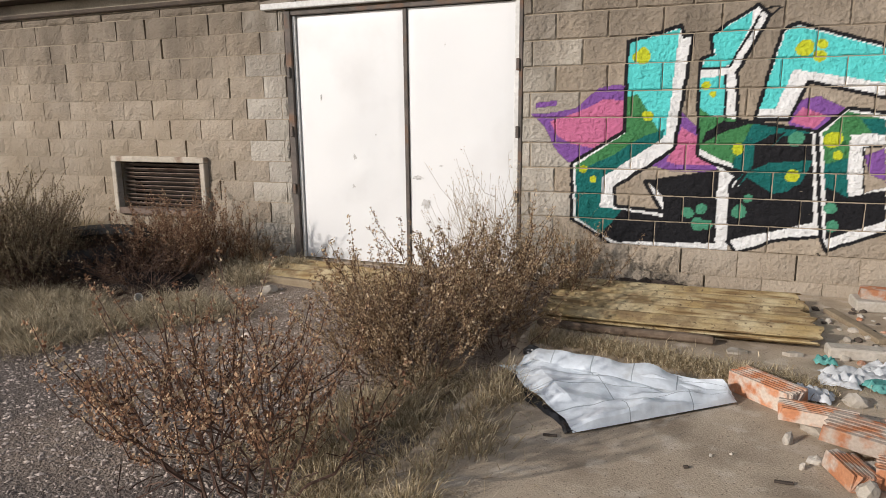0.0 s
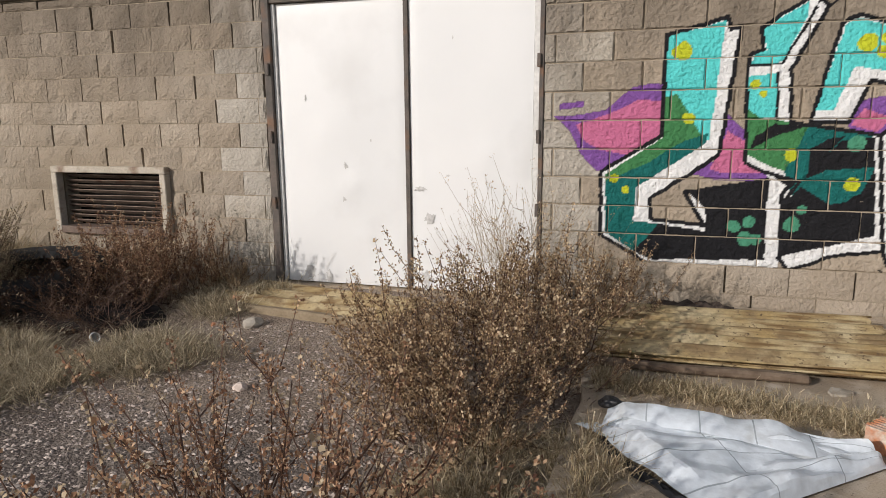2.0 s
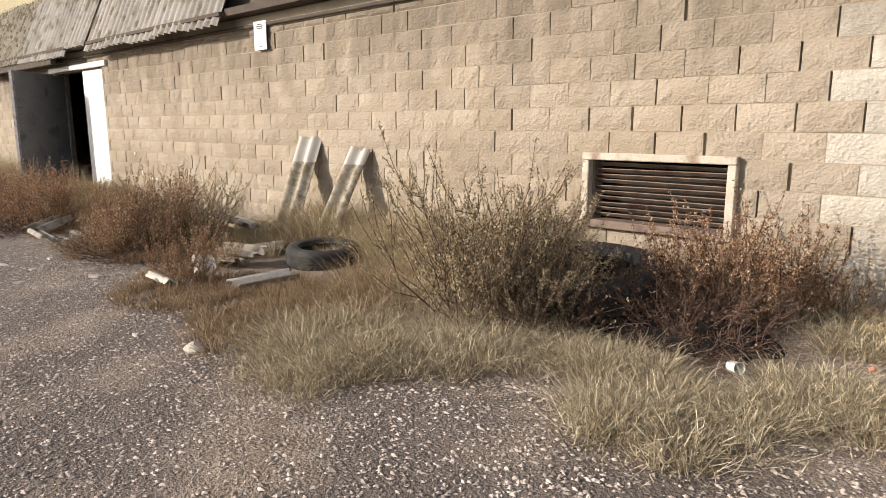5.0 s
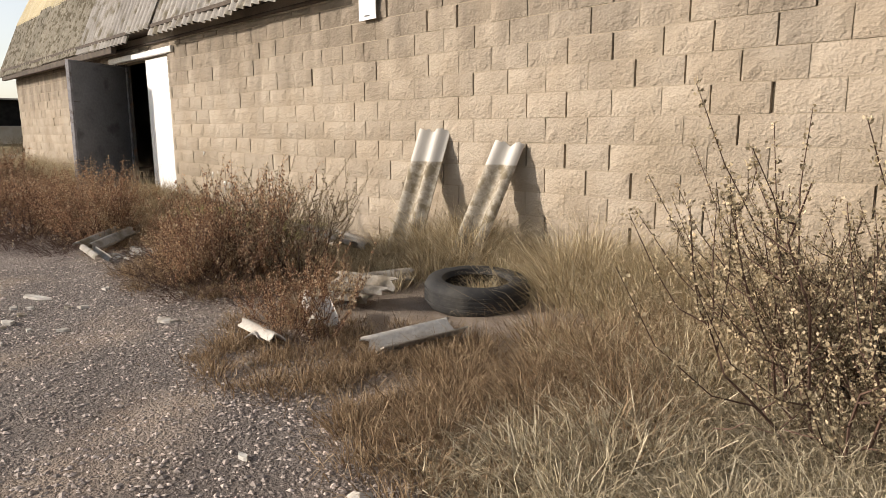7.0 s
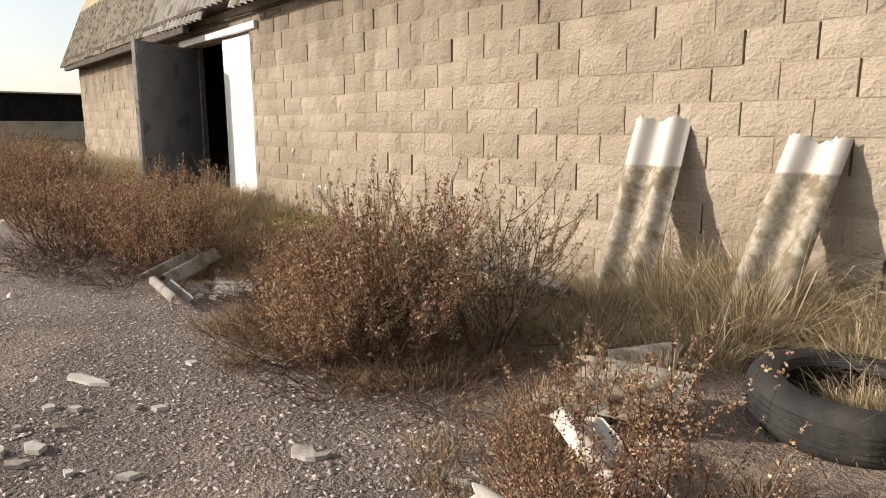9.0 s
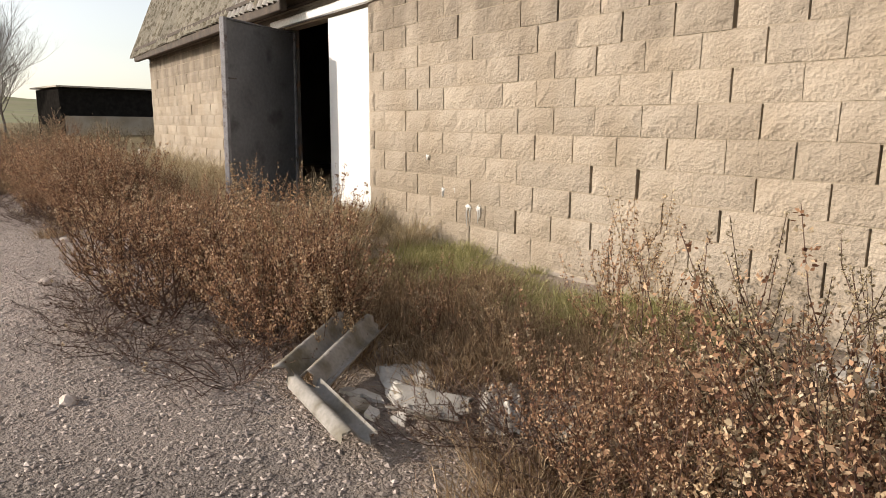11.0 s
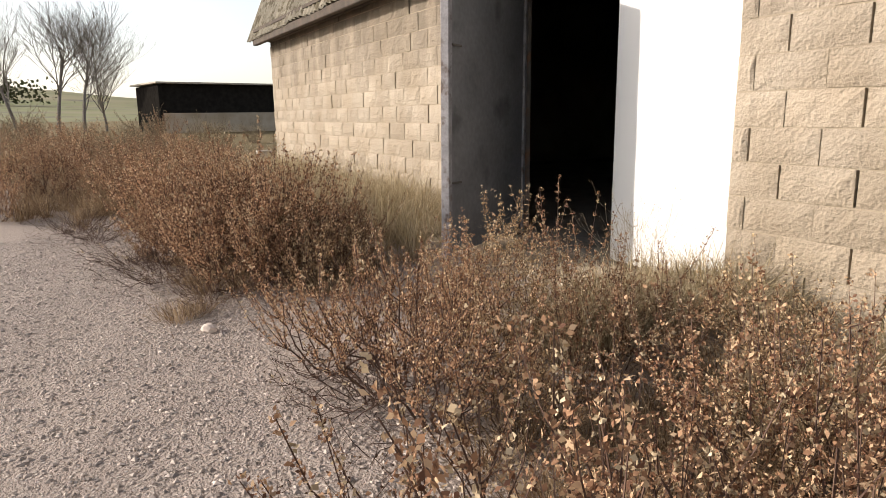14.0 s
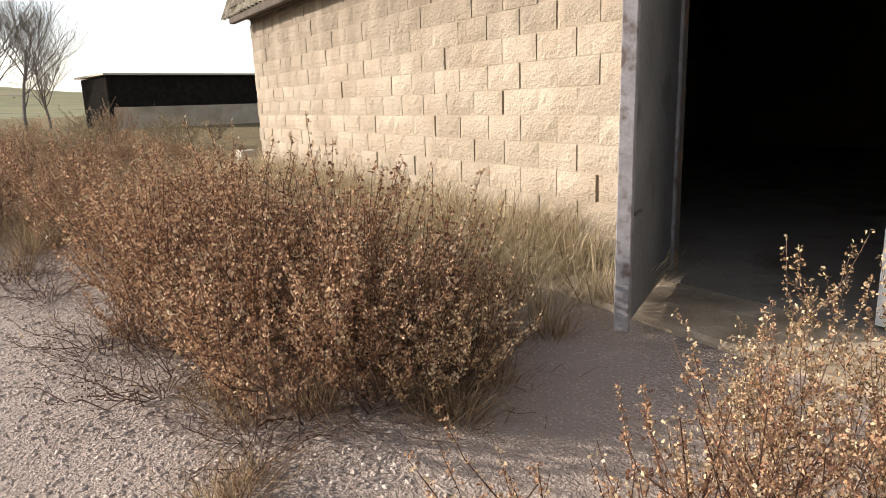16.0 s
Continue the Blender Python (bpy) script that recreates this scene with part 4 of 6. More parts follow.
def grass(name, label, spots, mat, seed, blade=0.0018, wild=0.8, wiry=0.0):
    """Tussocks: each spot is (x, y, radius, height, count). Blades spring from a few tufts and splay outwards into domes; some stray ones stand between."""
    rng = np.random.default_rng(seed)
    rows = []
    for x, y, r, h, n in spots:
        n = int(n * 1.9)
        tufts = max(3, n // 120)
        cen = rng.normal(size=(tufts, 2)) * r * 0.5
        tall = rng.uniform(0.65, 1.15, tufts)
        pick = rng.integers(0, tufts, n)
        off = rng.normal(size=(n, 2)) * 0.045
        stray = rng.uniform(size=n) < 0.12
        off[stray] *= 3.0
        p = cen[pick] + off
        d = off / (np.linalg.norm(off, axis=1)[:, None] + 1e-6)
        d = d + rng.normal(size=(n, 2)) * wild
        d = d * np.clip(np.linalg.norm(off, axis=1) / 0.06, 0.15, 1.3)[:, None]
        hh = h * 0.88 * tall[pick] * rng.uniform(0.5, 1.0, n) * np.where(stray, 0.6, 1.0)
        rows.append(np.column_stack([p[:, 0] + x, np.minimum(p[:, 1] + y, 4.96), hh, d]))
    a = np.concatenate(rows)
    n = len(a)
    z = np.array([ground_z(p[0], p[1]) if p[0] < -0.97 else 0.005 for p in a]) - 0.01
    base = np.column_stack([a[:, 0], a[:, 1], z])
    up = np.column_stack([np.zeros(n), np.zeros(n), a[:, 2]])
    d = np.column_stack([a[:, 3], a[:, 4], np.zeros(n)]) * a[:, 2:3]
    if wiry:                                   # short curled ends fill the whole cushion
        lift = rng.uniform(0, wiry, n)[:, None] * (rng.uniform(size=(n, 1)) < 0.8)
        base = base + up * lift + d * lift * 0.5
        up, d = up * (1 - lift) * 0.9, d * (1 - 0.5 * lift) + rng.normal(size=(n, 3)) * 0.03
    az = rng.uniform(0, 2 * math.pi, n)
    side = np.column_stack([np.cos(az), np.sin(az), np.zeros(n)]) * (blade * rng.uniform(0.6, 1.5, n))[:, None]
    droop = rng.uniform(0.55, 1.0, n)[:, None]
    mid, tip = base + up * 0.6 + d * 0.3 + rng.normal(size=(n, 3)) * 0.012, base + up * droop + d * (1.0 - 0.4 * droop) + rng.normal(size=(n, 3)) * 0.022
    tip[:, 1] = np.minimum(tip[:, 1], 4.97)
    v = np.stack([base - side, base + side, mid - side * 0.8, mid + side * 0.8, tip], 1).reshape(-1, 3)
    q = 5 * np.arange(n)
    f = [t for i in q.tolist() for t in ((i, i + 1, i + 3, i + 2), (i + 2, i + 3, i + 4))]
    return tagged(new(name, mesh_of(name, v, f, mat)), label, "grass", kind="stuff")


gr = random.Random(3)
def strip(x0, x1, y0, y1, n, r, h, c):
    return [(gr.uniform(x0, x1), gr.uniform(y0, y1), r * gr.uniform(0.7, 1.3), h * gr.uniform(0.7, 1.3), c) for _ in range(n)]


grass("grass", "dull straw-green grass clumps at the foot of the wall",
      strip(-6.3, -5.0, 2.5, 3.6, 34, 0.24, 0.22, 460) + strip(-5.0, -4.5, 3.2, 3.6, 7, 0.2, 0.2, 420) + strip(-4.5, -4.2, 3.2, 3.6, 5, 0.15, 0.16, 420) + strip(-3.75, -3.3, 3.2, 3.6, 6, 0.15, 0.16, 420) + strip(-4.2, -3.8, 3.05, 3.2, 4, 0.12, 0.12, 420) + strip(-4.2, -3.7, 2.6, 3.1, 10, 0.16, 0.17, 420) + strip(-3.7, -3.2, 3.2, 3.6, 6, 0.2, 0.14, 380)
      + strip(-3.9, -3.45, 4.1, 4.8, 6, 0.2, 0.2, 300) + strip(-6.3, -5.4, 2.05, 2.6, 12, 0.17, 0.11, 380), L_DRYGREEN, 1, 0.0019, 0.9, 0.75)
grass("grass", "dry straw grass along the block wall",
      strip(-9.8, -8.3, 3.9, 4.5, 10, 0.25, 0.26, 330) + strip(-7.5, -6.3, 4.2, 4.8, 16, 0.3, 0.42, 330) + strip(-1.1, -0.9, 1.3, 3.0, 14, 0.12, 0.10, 170)
      + strip(-1.7, -1.05, 1.6, 2.9, 12, 0.2, 0.14, 300) + [(-0.93 + 0.06 * k, 3.50 - 0.012 * k, 0.07, 0.055 * gr.uniform(0.6, 1.4), 190) for k in range(23)] + strip(-15.1, -13.8, 3.9, 4.8, 16, 0.3, 0.45, 330)
      + strip(-24.6, -17.6, 3.5, 4.85, 62, 0.42, 0.7, 330) + strip(-9.2, -5.9, 4.45, 4.85, 26, 0.24, 0.60, 280) + strip(-7.9, -6.6, 4.3, 4.7, 8, 0.22, 0.45, 260) + strip(-7.8, -7.6, 3.95, 4.1, 4, 0.08, 0.28, 150) + strip(-6.75, -6.1, 3.3, 4.2, 10, 0.25, 0.35, 260), L_STRAW, 2)
grass("grass", "rusty trampled grass under the shrubs",
      strip(-8.4, -5.6, 2.3, 3.2, 22, 0.3, 0.13, 420) + strip(-7.3, -6.0, 2.5, 3.3, 18, 0.28, 0.15, 400) + strip(-6.75, -6.0, 2.8, 4.4, 16, 0.3, 0.30, 380) + strip(-10.6, -8.6, 2.85, 3.6, 26, 0.28, 0.17, 380) + strip(-13.2, -11.9, 3.0, 4.3, 24, 0.33, 0.2, 380) + strip(-11.9, -9.5, 3.75, 4.3, 26, 0.3, 0.18, 380) + strip(-10.6, -9.6, 2.95, 3.6, 10, 0.25, 0.12, 300) + strip(-12.0, -11.1, 3.42, 3.85, 12, 0.22, 0.17, 380) + strip(-14.6, -12.6, 2.9, 4.2, 20, 0.3, 0.2, 380)
      + strip(-19.5, -16.4, 2.4, 3.6, 26, 0.35, 0.22, 300) + strip(-34.0, -20.0, 1.2, 4.5, 60, 0.9, 0.55, 300) + strip(-50.0, -27.0, -6, 12, 80, 1.6, 0.5, 220), L_RUSTGRASS, 4)
grass("grass", "fresh green grass against the wall", strip(-13.6, -11.0, 4.1, 4.8, 30, 0.25, 0.15, 380), L_GREEN, 6)

# loose gravel
rng = np.random.default_rng(8)
sp = []
for x0, x1, y0, y1, n in ((-7.5, -1.2, 0.7, 3.0, 21000), (-13.5, -7.5, 0.8, 3.0, 15000), (-20.0, -13.5, 0.6, 2.9, 15000), (-3.6, -1.8, 3.0, 4.2, 2600)):
    sp.append(np.stack([rng.uniform(x0, x1, n), rng.uniform(y0, y1, n)], 1))
sp = np.concatenate(sp)
octa = np.array([(1, 0, 0), (0, 1, 0), (-1, 0, 0), (0, -1, 0), (0, 0, 0.8), (0, 0, -0.8)], float)
of = [(0, 1, 4), (1, 2, 4), (2, 3, 4), (3, 0, 4)]
sv, sf = [], []
for i, (x, y) in enumerate(sp):
    s = 0.005 + 0.010 * rng.uniform() ** 2.5
    a = rng.uniform(0, 6.28)
    c, q = math.cos(a), math.sin(a)
    o = octa * (s * rng.uniform(0.7, 1.3, (6, 1))) * np.array([1.25, 0.85, 0.6])
    z = ground_z(x, y)
    k = len(sv)
    for v in o[:5]:
        sv.append((x + c * v[0] - q * v[1], y + q * v[0] + c * v[1], z + 0.002 + v[2]))
    sf += [tuple(k + w for w in f) for f in of]
tagged(new("gravel", mesh_of("gravel", sv, sf, M_STONE)), "loose pale and grey gravel stones", "gravel", kind="stuff")

# ---- things ----
def lathe(profile, seg=48, wave=None):
    """Turn a closed (radius, height) outline about z."""
    vs, fs = [], []
    n = len(profile)
    for s in range(seg):
        a = 2 * math.pi * s / seg
        for i, (r, z) in enumerate(profile):
            rr_ = r + (wave(s, i) if wave else 0)
            vs.append((rr_ * math.cos(a), rr_ * math.sin(a), z))
    for s in range(seg):
        for i in range(n):
            a, b = s * n + i, s * n + (i + 1) % n
            c, d = ((s + 1) % seg) * n + (i + 1) % n, ((s + 1) % seg) * n + i
            fs.append((a, d, c, b))
    return vs, fs


def tyre(x, y, z, R, w, label, tilt=0.0, rz=0.0):
    ob = thing("tyre", x, y, z, label, "tyre")
    ob.matrix_world = pose(x, y, z, tilt, 0, rz)
    r, k = R * 0.62, w / 2
    prof = [(r, 0.22 * w), (r + 0.02, 0.05 * w), (R * 0.82, 0.0), (R * 0.95, 0.07 * w), (R, 0.22 * w), (R * 1.005, k), (R, 0.78 * w), (R * 0.95, 0.93 * w),
            (R * 0.82, w), (r + 0.02, 0.95 * w), (r, 0.78 * w), (r + 0.03, 0.72 * w), (R * 0.88, 0.75 * w), (R * 0.92, k), (R * 0.88, 0.25 * w), (r + 0.03, 0.28 * w)]
    vs, fs = lathe(prof, 72)
    attach("carcass", shade_smooth(mesh_of("carcass", vs, fs, M_RUBBER), 45), ob)
    for q in range(4):
        h = w * (0.26 + 0.13 * q)
        vs, fs = lathe([(R * 0.99, h), (R * 1.018, h + 0.004), (R * 1.018, h + w * 0.085), (R * 0.99, h + w * 0.09)], 72, lambda s, i: -0.004 if (s // 2) % 2 and i in (1, 2) else 0)
        attach("tread_rib", mesh_of("tread_rib", vs, fs, M_RUBBER), ob)
    return ob


tyre(-5.18, 4.18, ground_z(-5.18, 4.1) + 0.02, 0.60, 0.31, "large black tractor tyre lying flat below the vent", 4, 20)
tyre(-7.76, 4.02, ground_z(-7.66, 4.0) - 0.01, 0.335, 0.19, "worn black car tyre lying in the dry grass", 3, 60)


def lump(seed, sx, sy, sz, rough=0.25, sub=2):
    bm = bmesh.new()
    bmesh.ops.create_icosphere(bm, subdivisions=sub, radius=1)
    for v in bm.verts:
        d = 1 + rough * noise.noise(v.co * 1.7 + Vector((seed * 3.1, 0, 0))) + rough * 0.5 * noise.noise(v.co * 4.1 + Vector((0, seed * 2.3, 0)))
        v.co = Vector((v.co.x * sx * d, v.co.y * sy * d, max(-0.4, v.co.z) * sz * d))
    return bm


def loose(name, bm, mat, x, y, z, label, category, rz=0.0, group="", rx=0.0, ry=0.0):
    me = bpy.data.meshes.new(name)
    bm.to_mesh(me)
    bm.free()
    me.materials.append(mat)
    ob = new(name, me)
    ob.matrix_world = pose(x, y, z, rx, ry, rz)
    return tagged(ob, label, category, group)


def shard(seed, sx, sy, sz):
    """A broken flat piece with an uneven outline."""
    rng = random.Random(seed)
    n = rng.randint(5, 8)
    bm = bmesh.new()
    ring = []
    for i in range(n):
        a = 2 * math.pi * i / n + rng.uniform(-0.25, 0.25)
        r = rng.uniform(0.65, 1.1)
        ring.append((math.cos(a) * sx / 2 * r, math.sin(a) * sy / 2 * r))
    top = [bm.verts.new((x, y, sz + rng.uniform(-0.15, 0.15) * sz)) for x, y in ring]
    bot = [bm.verts.new((x * 1.03, y * 1.03, -0.004)) for x, y in ring]
    bm.faces.new(top)
    bm.faces.new(list(reversed(bot)))
    for i in range(n):
        bm.faces.new((bot[i], bot[(i + 1) % n], top[(i + 1) % n], top[i]))
    bmesh.ops.recalc_face_normals(bm, faces=bm.faces[:])
    return bm


loose("ash_mound", lump(3, 0.62, 0.34, 0.16, 0.3, 3), M_CHAR, -4.45, 4.0, ground_z(-4.45, 4.0) - 0.01, "black heap of burnt remains beside the tyre", "ash mound")

# leaning strips of sheet
def leaning(bx, by, bz, tx, ty, tz, waves, label, seed):
    b, t = Vector((bx, by, bz)), Vector((tx, ty, tz))
    yv = (t - b).normalized()
    xv = Vector((1, 0.12, 0))
    xv = (xv - yv * xv.dot(yv)).normalized()
    zv = xv.cross(yv)
    vs, fs = corrugated(waves, (t - b).length, 0.19, 0.034, 0.008, 10, seed, 0.012, 14)
    ob = new("roof_sheet_strip", shade_smooth(mesh_of("roof_sheet_strip", vs, fs, M_LEAN)))
    ob.matrix_world = Matrix.Translation(b) @ Matrix((xv, yv, zv)).transposed().to_4x4()
    return tagged(ob, label, "roof sheet", "sheet strips on the wall")


leaning(-9.10, 4.45, -0.17, -9.186, 4.955, 0.928, 1.75, "mossy strip of corrugated sheet leaning on the wall", 1)
leaning(-8.37, 4.42, -0.17, -8.31, 4.95, 0.824, 1.5, "pale strip of corrugated sheet leaning on the wall", 2)

# broken sheets on the ground
def fallen(x, y, waves, length, rz, z=0.03, rx=0.0, ry=0.0, mat=None, label="broken piece of corrugated fibre-cement sheet on the ground", seed=0, amp=0.03, pitch=0.177):
    vs, fs = corrugated(waves, length, pitch, amp, 0.008, 4, seed, 0.03, 10)
    ob = new("sheet_piece", shade_smooth(mesh_of("sheet_piece", vs, fs, mat or M_PALESHEET)))
    ob.matrix_world = pose(x, y, ground_z(x, y) + z, rx, ry, rz)
    return tagged(ob, label, "roof sheet", "broken sheets in the yard")


WHITEBIT = surface("bleached_sheet", (0.66, 0.63, 0.57), (0.56, 0.51, 0.44), 8, 0.85, 0.35, 50, 0.004, stain=(0.36, 0.31, 0.25), stain_scale=6, stain_lo=0.56, stain_hi=0.7)
for k, a in enumerate(((-7.86, 2.65, 0.75, 0.32, 94, 0.05, 4, 6), (-7.87, 2.93, 1.0, 0.42, 66, 0.08, 8, 4), (-8.12, 3.58, 1.3, 0.40, 119, 0.13, 3, -8), (-7.42, 2.90, 1.2, 0.50, -12, 0.06, 3, 3),
                       (-8.22, 3.44, 1.1, 0.36, 112, 0.06, 0, 8), (-8.62, 3.75, 0.8, 0.34, -30, 0.08, 4, 4), (-9.40, 4.05, 0.8, 0.34, -60, 0.05, 0, 6), (-9.26, 4.28, 2.4, 0.80, 96, 0.13, 6, 12),
                       (-7.98, 2.56, 0.5, 0.16, 40, 0.05, 0, 10), (-8.42, 3.30, 0.7, 0.22, 20, 0.05, 0, -10), (-9.75, 4.42, 1.4, 0.5, 85, 0.07, 8, -6))):
    fallen(*a[:5], z=a[5], rx=a[6], ry=a[7], mat=WHITEBIT if k in (0, 1, 3, 8, 9) else M_FIBRE if k == 7 else M_PALESHEET, seed=10 + k)
for k, a in enumerate(((-11.51, 2.735, 2.0, 0.62, 39, 0.10, 6, 3), (-10.97, 2.71, 1.0, 0.50, 88, 0.07, 3, 0), (-11.22, 3.02, 0.9, 0.30, -60, 0.05, 0, 4))):
    fallen(*a[:5], z=a[5], rx=a[6], ry=a[7], mat=M_FIBRE, label="mossy piece of corrugated sheet among twigs", seed=30 + k, amp=0.033, pitch=0.14)


def crumpled(name, x, y, sx, sy, h, seed, mat, label, category, rz=0.0, nu=22):
    """A loose crumpled film."""
    vs, fs = [], []
    for j in range(nu + 1):
        for i in range(nu + 1):
            u, v = i / nu - 0.5, j / nu - 0.5
            e = smooth(0.5, 0.38, max(abs(u), abs(v)))
            n1 = abs(noise.noise(Vector((u * 5, v * 5, seed)))) + 0.5 * abs(noise.noise(Vector((u * 11, v * 11, seed + 3))))
            vs.append((u * sx * (1 + 0.12 * noise.noise(Vector((v * 4, seed, 0)))), v * sy * (1 + 0.15 * noise.noise(Vector((u * 4, seed, 5)))), 0.006 + h * (0.15 + n1) * (0.25 + 0.75 * e)))
    for j in range(nu):
        for i in range(nu):
            a = j * (nu + 1) + i
            fs.append((a, a + 1, a + nu + 2, a + nu + 1))
    me = mesh_of(name, vs, fs, mat)
    me.shade_smooth()
    ob = new(name, me)
    ob.matrix_world = pose(x, y, max(ground_z(x, y), 0 if x > -1 else -1), 0, 0, rz)
    return tagged(ob, label, category)


crumpled("sheet_scrap", -11.34, 3.17, 0.55, 0.24, 0.05, 4, WHITEBIT, "buckled pale sheet scrap tangled in dry twigs", "sheet scrap", -20)
crumpled("sheet_scrap", -10.98, 3.36, 0.48, 0.18, 0.05, 6, WHITEBIT, "torn pale sheet scrap tangled in dry twigs", "sheet scrap", -35)
crumpled("sheet_scrap", -10.78, 3.38, 0.4, 0.14, 0.045, 7, M_PALESHEET, "torn grey sheet scrap among dry brush", "sheet scrap", 15)

# shards on the gravel
sr = random.Random(12)
n_sh = 0
for x, y, s, asp, rz in ((-10.05, 2.0, 0.30, 0.25, 24), (-9.95, 2.42, 0.08, 0.6, 40), (-9.85, 2.62, 0.22, 0.35, 30), (-9.72, 2.72, 0.30, 0.2, 12), (-9.48, 2.86, 0.14, 0.5, 0), (-9.40, 2.78, 0.10, 0.6, 20),
                         (-9.80, 1.82, 0.07, 0.7, 0), (-9.72, 1.90, 0.06, 0.7, 50), (-9.58, 1.82, 0.09, 0.5, 20), (-9.46, 1.72, 0.12, 0.6, 10), (-9.50, 1.62, 0.07, 0.8, 0), (-9.36, 1.66, 0.09, 0.6, 70),
                         (-9.30, 1.54, 0.06, 0.8, 15), (-9.06, 1.92, 0.08, 0.5, 60), (-9.60, 2.08, 0.07, 0.5, 0), (-9.52, 2.16, 0.08, 0.5, 45), (-8.84, 2.42, 0.13, 0.6, 0), (-8.78, 2.46, 0.07, 0.6, 70),
                         (-8.98, 1.60, 0.06, 0.6, 0), (-8.35, 2.70, 0.07, 0.5, 20), (-7.75, 2.42, 0.05, 0.6, 20), (-6.9, 1.95, 0.06, 0.5, 10), (-9.20, 1.78, 0.05, 0.8, 0), (-9.66, 1.70, 0.05, 0.7, 10),
                         (-12.3, 3.35, 0.16, 0.5, 20), (-11.44, 2.95, 0.16, 0.5, 40), (-11.30, 2.90, 0.17, 0.5, 10), (-11.24, 2.82, 0.08, 0.6, 70), (-11.10, 2.95, 0.10, 0.7, 0), (-11.06, 3.05, 0.11, 0.6, 50), (-11.35, 2.98, 0.15, 0.5, 10), (-11.2, 2.9, 0.18, 0.4, -30), (-8.45, 3.15, 0.10, 0.7, 30), (-8.35, 3.38, 0.09, 0.7, 80), (-8.6, 3.25, 0.07, 0.7, 0)):
    n_sh += 1
    loose("sheet_shard", shard(n_sh, s, s * asp, 0.012), WHITEBIT if n_sh % 3 else M_PALESHEET, x, y, ground_z(x, y) + 0.004, "pale broken shard of fibre cement lying on gravel", "shard", rz, "shards on the gravel")
for x, y, s in ((-3.20, 4.10, 0.07), (-3.46, 4.06, 0.03), (-6.35, 2.05, 0.06), (-2.7, 3.2, 0.04), (-16.2, 2.35, 0.05), (-14.35, 2.05, 0.05), (-12.0, 1.95, 0.04)):
    loose("stone", lump(int(s * 900), s, s * 0.75, s * 0.7, 0.3), M_RUBBLE if s > 0.05 else M_BRICK if x < -3.4 and x > -3.5 else M_STONE, x, y, ground_z(x, y) + 0.2 * s, "rough pale stone lying on the bare earth", "stone", 30)
# paint spatters low on the wall
def splash(seed, w, run):
    rng = random.Random(seed)
    bm = bmesh.new()
    for k in range(16):
        far = rng.uniform(0, 1) ** 1.6
        a, q = rng.uniform(0, 2 * math.pi), w * rng.uniform(0.15, 0.45) * (1 - 0.7 * far)
        bmesh.ops.create_icosphere(bm, subdivisions=1, radius=1, matrix=Matrix.Translation((math.cos(a) * far * w * 1.2, 0, math.sin(a) * far * w * 0.9)) @ Matrix.Diagonal((q * rng.uniform(0.8, 1.6), 0.003, q, 1)))
    for k in range(3):
        x = rng.uniform(-0.6, 0.6) * w
        one = box_bm(x - 0.0025, x + 0.0025, -0.003, 0.003, -run * rng.uniform(0.5, 1), -w * 0.1, 0.002)
        me = bpy.data.meshes.new("tmp")
        one.to_mesh(me)
        one.free()
        bm.from_mesh(me)
        bpy.data.meshes.remove(me)
    return bm


for k, (x, z, w, run) in enumerate(((-13.99, 0.617, 0.03, 0.03), (-13.75, 0.345, 0.03, 0.07), (-13.39, 0.235, 0.04, 0.16), (-13.25, 0.235, 0.035, 0.12), (-13.58, 0.365, 0.018, 0.05))):
    loose("paint_splash", splash(90 + k, w, run), M_WHITE2, x, 4.992, z, "white paint splash run down the block wall", "paint splash", 0, "splashes on the wall")
# cup
vs, fs = lathe([(0.030, 0.0), (0.036, 0.004), (0.040, 0.10), (0.043, 0.104), (0.040, 0.108), (0.036, 0.10), (0.030, 0.012), (0.001, 0.010), (0.001, 0.0)], 24)
cup = new("cup", shade_smooth(mesh_of("cup", vs, fs, M_CLOTH)))
cup.matrix_world = pose(-3.97, 3.56, ground_z(-3.97, 3.56) + 0.06, 80, 0, 50) @ Matrix.Scale(0.72, 4)
tagged(cup, "dirty white plastic cup lying in the grass", "cup")

# yellowed corrugated sheets
def sheet_stack(x, y, z, waves, length, rz, n, label, timber):
    ob = thing("sheet_stack", x, y, z, label, "roof sheet", rz=rz)
    for k in range(n):
        vs, fs = corrugated(waves, length, 0.177, 0.021, 0.009, 8, 40 + k, 0.045, 10, sag=0.006)
        attach("sheet", shade_smooth(mesh_of("sheet", vs, fs, M_YELLOW)), ob, "", pose(0.012 * k, 0.02 * k, 0.03 + 0.016 * k, 0, 0, -90 + 0.8 * k))
    if timber:
        bm = box_bm(*timber, 0.012)
        bmesh.ops.bisect_plane(bm, geom=bm.verts[:] + bm.edges[:] + bm.faces[:], plane_co=(timber[0] + 0.4, 0, 0), plane_no=(1, 0, 0))
        bmesh.ops.bisect_plane(bm, geom=bm.verts[:] + bm.edges[:] + bm.faces[:], plane_co=(timber[0] + 0.8, 0, 0), plane_no=(1, 0, 0))
        for v in bm.verts:
            v.co += Vector((0, 0.02 * noise.noise(Vector((v.co.x * 4, 0, 1))), 0.014 * noise.noise(v.co * 9)))
        part("batten", bm, M_TIMBER if n == 1 else M_BATTEN, ob, "grey weathered timber batten" if n == 1 else "dark rotten timber batten")
    return ob


